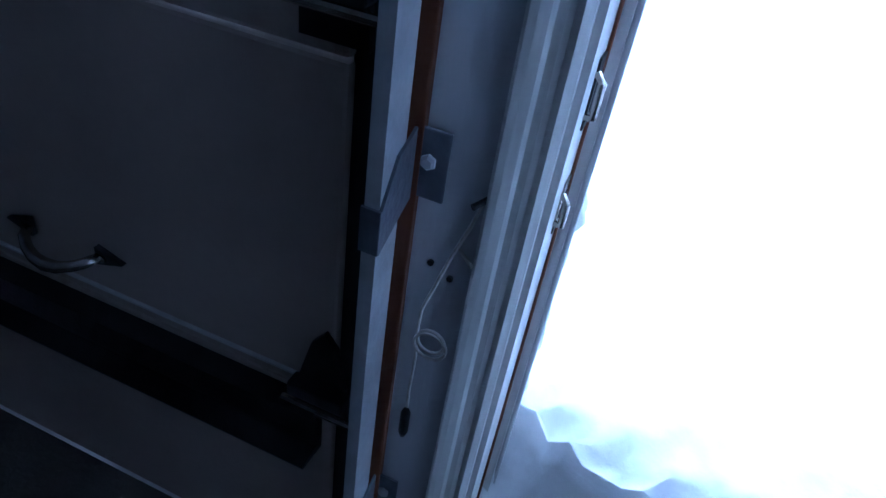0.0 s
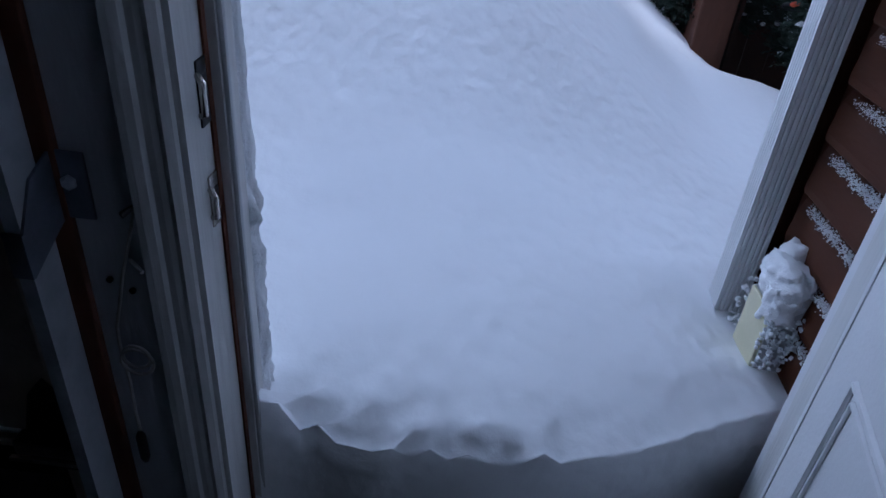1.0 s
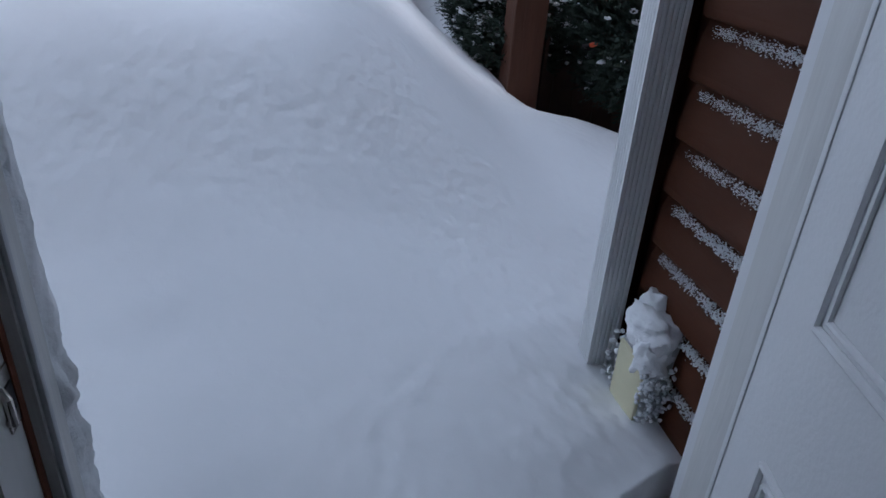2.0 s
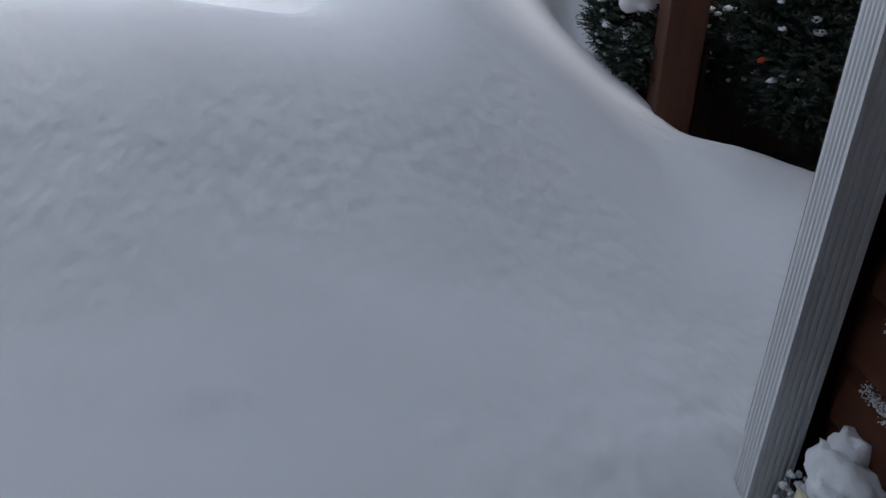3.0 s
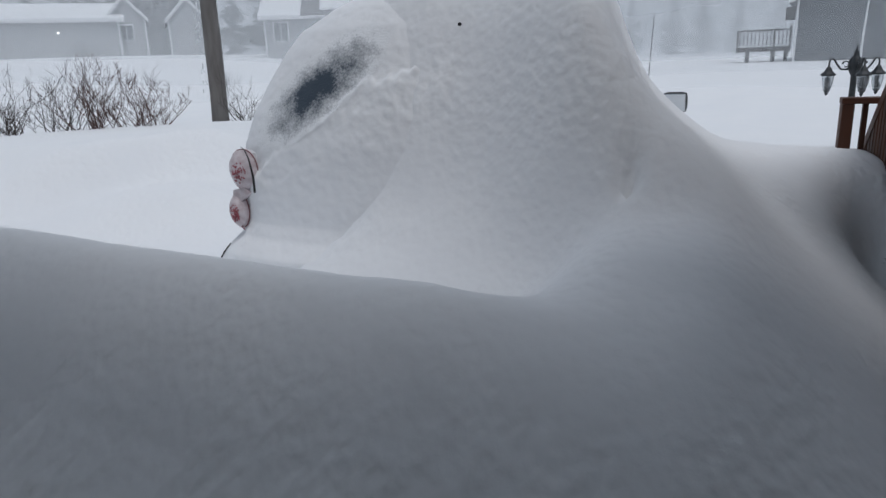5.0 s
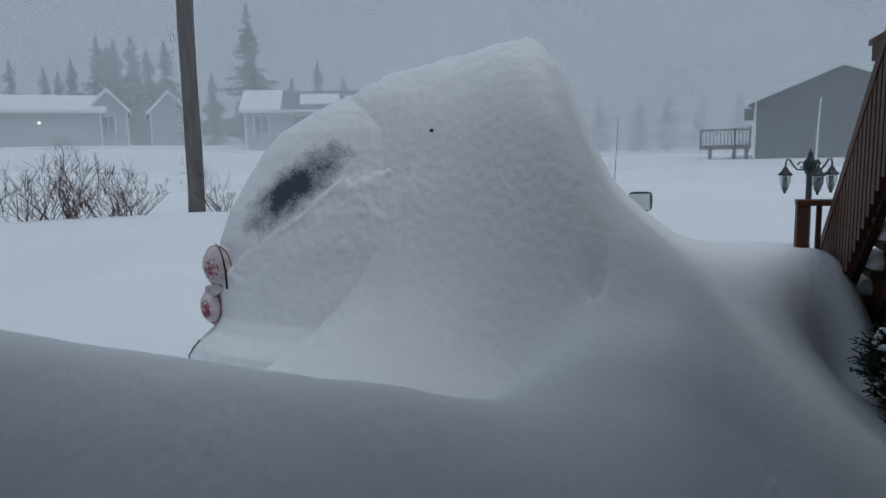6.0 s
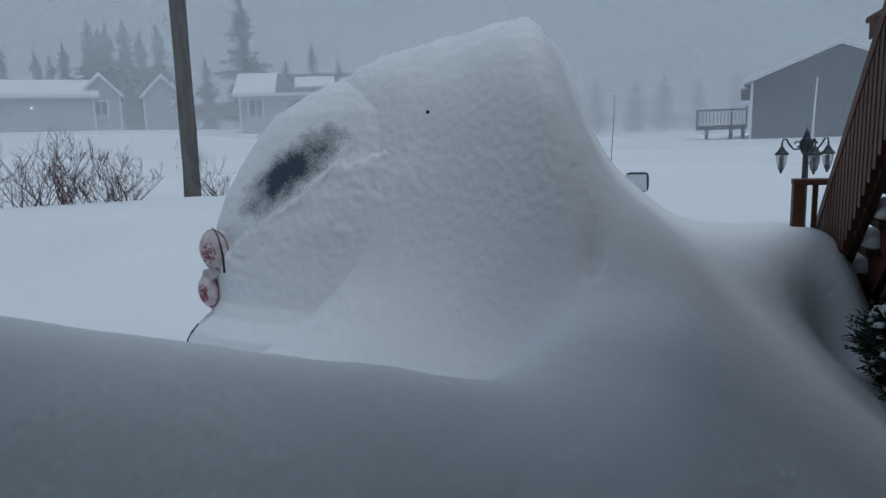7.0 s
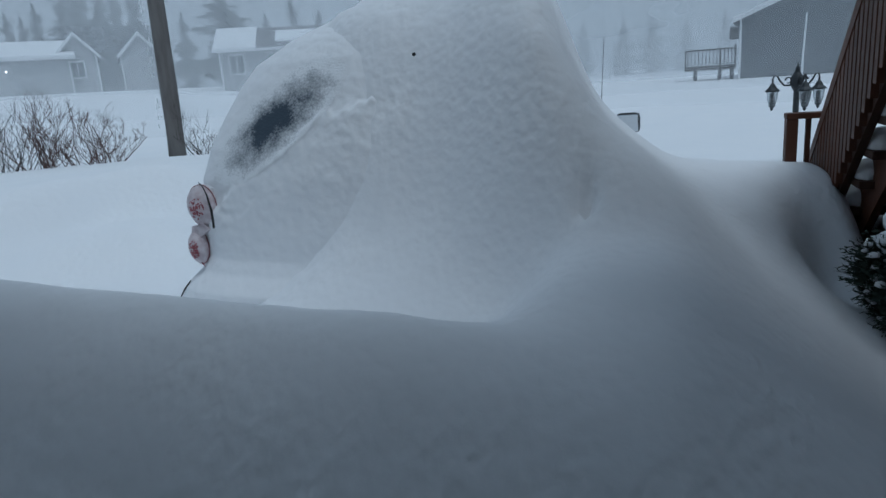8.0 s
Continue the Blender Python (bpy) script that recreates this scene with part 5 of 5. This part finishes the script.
def lamp_post():
    L = empty("lamp_post", (1.40, 10.0, 0.0))
    part("shaft", lathe([(0.10, 0.0), (0.10, 0.25), (0.05, 0.32), (0.04, 0.5), (0.036, 1.38), (0.05, 1.40), (0.05, 1.43), (0.03, 1.46)], (0, 0, 0), 14), M_IRON, L, smooth=True)
    part("finial", lathe([(0.05, 1.40), (0.075, 1.46), (0.075, 1.56), (0.045, 1.60), (0.03, 1.63), (0.035, 1.65), (0.012, 1.69), (0.004, 1.75)], (0, 0, 0), 14), M_IRON, L, smooth=True)
    for a in (184, 281, 20):
        c, s = math.cos(radians(a)), math.sin(radians(a))
        R = 0.285
        arm = [(0.04, 1.50), (0.09, 1.455), (0.15, 1.46), (0.20, 1.52), (0.235, 1.585), (0.27, 1.59), (0.288, 1.54)]
        ar = part("arm", tube([(c * r, s * r, z) for r, z in arm], [0.014, 0.013, 0.012, 0.012, 0.012, 0.011, 0.010], 8), M_IRON, L, smooth=True)
        curl = [(c * (0.105 + 0.035 * math.cos(t)), s * (0.105 + 0.035 * math.cos(t)), 1.52 + 0.035 * math.sin(t)) for t in [q * 0.5 for q in range(11)]]
        part("scroll", tube(curl, 0.009, 6), M_IRON, ar, smooth=True)
        o = (c * R, s * R, 0)
        lan = part("lantern", lathe([(0.012, 1.54), (0.012, 1.50), (0.03, 1.48), (0.050, 1.44), (0.088, 1.405), (0.092, 1.39), (0.075, 1.385)], o, 8), M_IRON, L, "black lantern with clear glass")
        part("lantern_glass", lathe([(0.070, 1.385), (0.064, 1.30), (0.040, 1.215)], o, 8), M_LANTERN, lan, "clear lantern glass")
        part("candle_holder", lathe([(0.018, 1.37), (0.018, 1.27), (0.03, 1.25), (0.012, 1.22)], o, 8), M_IRON, lan)
        part("base_tip", lathe([(0.045, 1.215), (0.035, 1.20), (0.018, 1.185), (0.022, 1.17), (0.004, 1.145)], o, 8), M_IRON, lan)
    L.location.z = -0.02
    tagged(L, "black iron lamp post with hanging clear glass lanterns", "lamp post")


lamp_post()


# ---- houses across the road ----
def window(parent, o, right, up, w, h, n):
    """A framed window with its panes on a wall; o: lower left corner, n: outward."""
    o, right, n = Vector(o), Vector(right).normalized(), Vector(n).normalized()
    m = Matrix((( right.x, n.x, 0, o.x), (right.y, n.y, 0, o.y), (0, 0, 1, o.z), (0, 0, 0, 1)))
    bm = bmesh.new()
    t = 0.09
    for lo, hi in (((-t, -0.02, -t), (w + t, 0.05, 0)), ((-t, -0.02, h), (w + t, 0.05, h + t)), ((-t, -0.02, 0), (0, 0.05, h)), ((w, -0.02, 0), (w + t, 0.05, h)), ((w / 2 - 0.03, -0.02, 0), (w / 2 + 0.03, 0.04, h))):
        add_box(bm, lo, hi, 0, m)
    wd = part("window", bm, M_WHITE_TRIM, parent, "white framed window")
    for a, b in ((0, w / 2 - 0.03), (w / 2 + 0.03, w)):
        part("pane", box((a, -0.015, 0), (b, 0.0, h), 0, m), M_PANE, wd)


def gable_house(name, origin, yaw, length, depth, wall_h, ridge_h, wall_mat, label, windows=(), gable_front=False, snow=0.6, over=0.4):
    """A house whose front-left base corner is at origin; its front runs along its own x axis."""
    h = empty(name, origin)
    h.rotation_euler = (0, 0, radians(yaw))
    part("wall", box((0, 0, -1.2), (length, depth, wall_h)), wall_mat, h)
    bm, sn = bmesh.new(), bmesh.new()
    if gable_front:
        part("gable", prism([(0, wall_h), (length, wall_h), (length / 2, ridge_h)], "y", 0.0, 0.2), wall_mat, h)
        part("gable", prism([(0, wall_h), (length, wall_h), (length / 2, ridge_h)], "y", depth - 0.2, depth), wall_mat, h)
        k = (ridge_h - wall_h) / (length / 2)
        for s, x0 in ((1, 0), (-1, length)):
            pts = [(x0 - s * over, wall_h - k * over), (length / 2, ridge_h), (length / 2, ridge_h + 0.16), (x0 - s * over, wall_h - k * over + 0.16)]
            add_prism(bm, pts, "y", -over, depth + over)
            pts = [(x0 - s * over * 0.9, wall_h - k * over + 0.17), (length / 2, ridge_h + 0.17), (length / 2, ridge_h + 0.30), (x0 - s * over * 0.9, wall_h - k * over + 0.30)]
            add_prism(sn, pts, "y", -over * 0.9, depth * snow)
        fas = bmesh.new()
        for s, x0 in ((1, 0), (-1, length)):
            add_prism(fas, [(x0 - s * over, wall_h - k * over - 0.03), (length / 2, ridge_h - 0.03), (length / 2, ridge_h + 0.17), (x0 - s * over, wall_h - k * over + 0.17)], "y", -over - 0.05, -over)
        part("fascia", fas, M_WHITE_TRIM, h, "white fascia board")
    else:
        k = (ridge_h - wall_h) / (depth / 2)
        for g in (0, length - 0.2):
            part("gable", prism([(0, wall_h), (depth, wall_h), (depth / 2, ridge_h)], "x", g, g + 0.2), wall_mat, h)
        for s, y0 in ((1, 0), (-1, depth)):
            add_prism(bm, [(y0 - s * over, wall_h - k * over), (depth / 2, ridge_h), (depth / 2, ridge_h + 0.16), (y0 - s * over, wall_h - k * over + 0.16)], "x", -over, length + over)
            if s == 1:
                rnd = random.Random(len(label))
                a = -over * 0.9
                while a < length:
                    b = min(length + over, a + rnd.uniform(2.0, 5.0))
                    lo = rnd.choice((0.0, 0.05, 0.25)) if snow < 0.99 else 0.0
                    hi = rnd.uniform(0.65, 1.0) if snow < 0.99 else 1.0
                    ya, za = y0 - over + lo * (depth / 2 + over), wall_h - k * over + lo * k * (depth / 2 + over)
                    yb, zb = y0 - over + hi * (depth / 2 + over), wall_h - k * over + hi * k * (depth / 2 + over)
                    add_prism(sn, [(ya, za + 0.17), (yb, zb + 0.17), (yb, zb + 0.28), (ya, za + 0.26)], "x", a, b)
                    a = b + (rnd.uniform(0.0, 1.6) if snow < 0.99 else 0.0)
        part("fascia", box((-over, -over - 0.04, wall_h - k * over - 0.05), (length + over, -over, wall_h - k * over + 0.17)), M_WHITE_TRIM, h, "white eaves fascia")
    roof = part("roof", bm, M_ROOF, h)
    part("roof_snow", sn, M_SNOW, roof, "patches of wind-blown snow on the roof")
    for x in (0.0, length - 0.12):
        part("corner_board", box((x, -0.03, -1.0), (x + 0.12, 0.0, wall_h)), M_WHITE_TRIM, h)
    for x, z, w, hh in windows:
        window(h, (x, 0, z), (1, 0, 0), (0, 0, 1), w, hh, (0, -1, 0))
    return tagged(h, label, "house", group="houses across the road")


# slate house with a deck
barn = gable_house("gable_house", (3.58, 45.0, 0.92), -7, 9.0, 14.0, 3.35, 5.15, M_HOUSE_B, "slate-grey gabled house with white roof edge", gable_front=True, snow=1.0)
part("downpipe", box((-0.55, 0.2, 2.3), (-0.05, 0.9, 3.0), 0.04), M_FAR_WOOD, barn)


def far_deck():
    d = empty("house_deck", (0.62, 46.2, 0.9))
    for k in range(13):
        part("baluster", box((0.12 + 0.21 * k, 0.0, 0.85), (0.17 + 0.21 * k, 0.05, 1.80)), M_FAR_WOOD, d)
    part("top_rail", box((0, -0.03, 1.78), (2.9, 0.08, 1.88)), M_FAR_WOOD, d)
    part("rim_board", box((0, -0.05, 0.62), (2.9, 2.4, 0.88)), M_FAR_WOOD, d)
    part("side_panel", box((0, 0, 0.85), (0.06, 2.4, 1.85)), M_FAR_WOOD, d)
    for x in (0.5, 1.9, 2.6):
        part("post", box((x, 0.1, -0.8), (x + 0.22, 0.32, 0.65)), M_FAR_WOOD, d)
    part("rail_post", box((1.95, -0.04, 0.6), (2.07, 0.06, 1.9)), M_FAR_WOOD, d)
    part("rail_post", box((2.80, -0.04, 0.6), (2.92, 0.06, 2.05)), M_FAR_WOOD, d)
    part("snow_strip", box((0.05, 0.0, 0.885), (2.85, 2.3, 0.96), 0.02), M_SNOW, d)
    tagged(d, "dark wooden deck with balusters beside the slate house", "deck")


far_deck()
tagged(finish("flagpole", tube([(5.48, 35.7, -0.2), (5.52, 35.7, 2.2), (5.58, 35.7, 3.8)], [0.05, 0.045, 0.03], 8), M_WHITE_TRIM), "thin white flagpole standing in the snow", "flagpole")

# long low house with white windows
gable_house("ranch_house", (-32.4, 44.8, 2.9), 29, 13.0, 8.0, 2.5, 4.15, M_HOUSE_A, "grey ranch house with white window frames", windows=((0.75, 0.75, 1.0, 1.3), (3.6, 0.75, 1.2, 1.3), (7.0, 0.75, 1.2, 1.3)), snow=0.5)
# house with garage wing and two gables
gable_house("garage_wing", (-51.5, 32.5, 3.2), 46, 12.2, 8.0, 2.5, 3.75, M_HOUSE_A, "pale garage wing with snow-covered roof", snow=0.99)
gable_house("gabled_house", (-44.05, 41.0, 3.3), 46, 2.8, 6.0, 2.45, 3.95, M_HOUSE_A, "pale house with snow-covered front gable", windows=((0.9, 0.9, 0.9, 1.1),), gable_front=True, snow=1.0, over=0.25)
gable_house("gabled_house", (-41.4, 44.6, 3.2), 43, 3.0, 6.0, 2.45, 4.0, M_HOUSE_A, "pale house with snow-covered rear gable", gable_front=True, snow=0.9, over=0.25)

wall_lamp_mat = bpy.data.materials.new("lit_wall_lamp")
wall_lamp_mat.use_nodes = True
wall_lamp_mat.node_tree.nodes["Principled BSDF"].inputs["Emission Color"].default_value = rgb(1.0, 0.96, 0.88)
wall_lamp_mat.node_tree.nodes["Principled BSDF"].inputs["Emission Strength"].default_value = 6.0
for k, (x, z) in enumerate(((3.6, 1.55), (8.0, 1.6))):
    bm = bmesh.new()
    lump(bm, (0, 0, 0), (0.055, 0.055, 0.07), k, 0.05, 2, 2)
    wl_ob = finish("wall_lamp", bm, wall_lamp_mat, smooth=True)
    c, s = math.cos(radians(46)), math.sin(radians(46))
    wl_ob.location = (-51.5 + c * x + s * 0.1, 32.5 + s * x - c * 0.1, 3.2 + z)
    tagged(wl_ob, "small lit wall lamp beside the garage doors", "wall lamp", group="lit wall lamps")


# ---- spruces ----
def spruce(height, width, seed, sparse):
    rnd = random.Random(seed)
    t = empty("spruce_tree")
    part("trunk", tube([(0, 0, -1.0), (0, 0, height * 0.5), (0, 0, height)], [0.16, 0.10, 0.02], 7), M_TWIG_DARK, t)
    verts, faces = [], []
    n = int(height * 42)
    for k in range(n):
        u = (k + rnd.random()) / n
        if u < 0.08 or rnd.random() < 0.22:
            continue
        z = height * u
        reach = width * (1 - u) ** 0.8 * rnd.uniform(0.25, 1.15) * (0.75 + 0.25 * math.sin(u * 23 + seed)) + 0.1
        if rnd.random() < sparse:
            reach *= 0.5
        a = rnd.random() * 6.283
        d = Vector((math.cos(a), math.sin(a), 0))
        sd = Vector((-d.y, d.x, 0))
        for q in range(6):
            f0 = q / 6
            p = Vector((0, 0, z)) + d * reach * f0 + Vector((0, 0, -0.25 * reach * f0 + 0.12 * reach * f0 * f0))
            w = 0.24 * reach * (1 - f0 * 0.5) + 0.10
            i = len(verts)
            tip = p + d * reach / 4
            verts += [p, tip + sd * w * rnd.uniform(0.5, 1) + Vector((0, 0, -0.5 * w - 0.12)), tip + Vector((0, 0, 0.06)), tip - sd * w * rnd.uniform(0.5, 1) + Vector((0, 0, -0.5 * w - 0.12))]
            faces += [(i, i + 1, i + 2), (i, i + 2, i + 3)]
    me = bpy.data.meshes.new("crown")
    me.from_pydata([tuple(v) for v in verts], [], faces)
    me.materials.append(M_SPRUCE)
    cr = new("crown", me)
    cr.parent = t
    return tagged(t, "dark spruce tree dim behind the haze sheets", "tree", group="spruces behind the houses")


big = spruce(14.0, 4.0, 3, 0.35)
big.location = (-40.6, 57.5, 2.6)
small = spruce(12.4, 3.4, 7, 0.1)
small.location = (-61.4, 59.0, 3.0)
rt = random.Random(12)
for x, y, k in ((-58.9, 61.5, 1.02), (-60.2, 60.3, 0.98), (-57.8, 62.6, 0.92), (-56.4, 63.8, 0.98), (-63.3, 57.2, 0.80), (-65.0, 55.2, 0.72), (-67.2, 53.0, 0.78), (-54.8, 65.2, 0.75), (-52.5, 66.8, 0.7), (-69.5, 50.5, 0.7), (-72, 47, 0.75),
                (-42.5, 73.9, 0.82), (-39.8, 75.2, 0.68), (-45.0, 72.0, 0.66), (-49.0, 69.0, 0.62), (-37.0, 77.0, 0.6), (-62.5, 61.5, 0.95), (-66.0, 57.8, 0.72)):
    copy_thing(small, Matrix.Translation((x, y, 3.0)) @ pose(0, 0, 0, 0, 0, rt.uniform(0, 360)) @ Matrix.Diagonal((k, k, k, 1)))
for x, y, k in ((-8.0, 122.0, 0.75), (-3.5, 124.0, 0.8), (2.0, 125.0, 0.7), (8.0, 126.0, 0.8), (-14.5, 120.0, 0.75), (-19.5, 120.0, 0.7)):
    copy_thing(small, Matrix.Translation((x, y, 0.8)) @ pose(0, 0, 0, 0, 0, rt.uniform(0, 360)) @ Matrix.Diagonal((k * 1.4, k * 1.4, k, 1)))


# ---- sheets standing in for haze ----
def haze_veil(radius, a0, a1, density, scale, seed):
    """An added curved sheet that stands in for distant haze, far from the camera."""
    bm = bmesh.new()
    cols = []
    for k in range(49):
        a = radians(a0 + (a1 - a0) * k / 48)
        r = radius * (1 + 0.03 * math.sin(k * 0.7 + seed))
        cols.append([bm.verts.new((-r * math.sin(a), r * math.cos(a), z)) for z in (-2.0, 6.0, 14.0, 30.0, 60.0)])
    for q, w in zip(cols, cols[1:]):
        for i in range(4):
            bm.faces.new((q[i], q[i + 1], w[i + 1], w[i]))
    v = finish("haze_sheet", bm, veil_material("haze_sheet", density, scale), smooth=True)
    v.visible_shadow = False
    tagged(v, "curved sheet standing in for the haze of blowing snow", "blowing snow", group="blowing snow", kind="stuff")


# Sheet densities set how far the haze dims each distance.
haze_veil(24, -60, 100, 0.14, 0.10, 1)
haze_veil(33, -60, 100, 0.22, 0.08, 2)
haze_veil(50, 14, 100, 0.24, 0.05, 3)
haze_veil(70, -60, 110, 0.32, 0.04, 4)
haze_veil(108, -60, 110, 0.6, 0.03, 6)
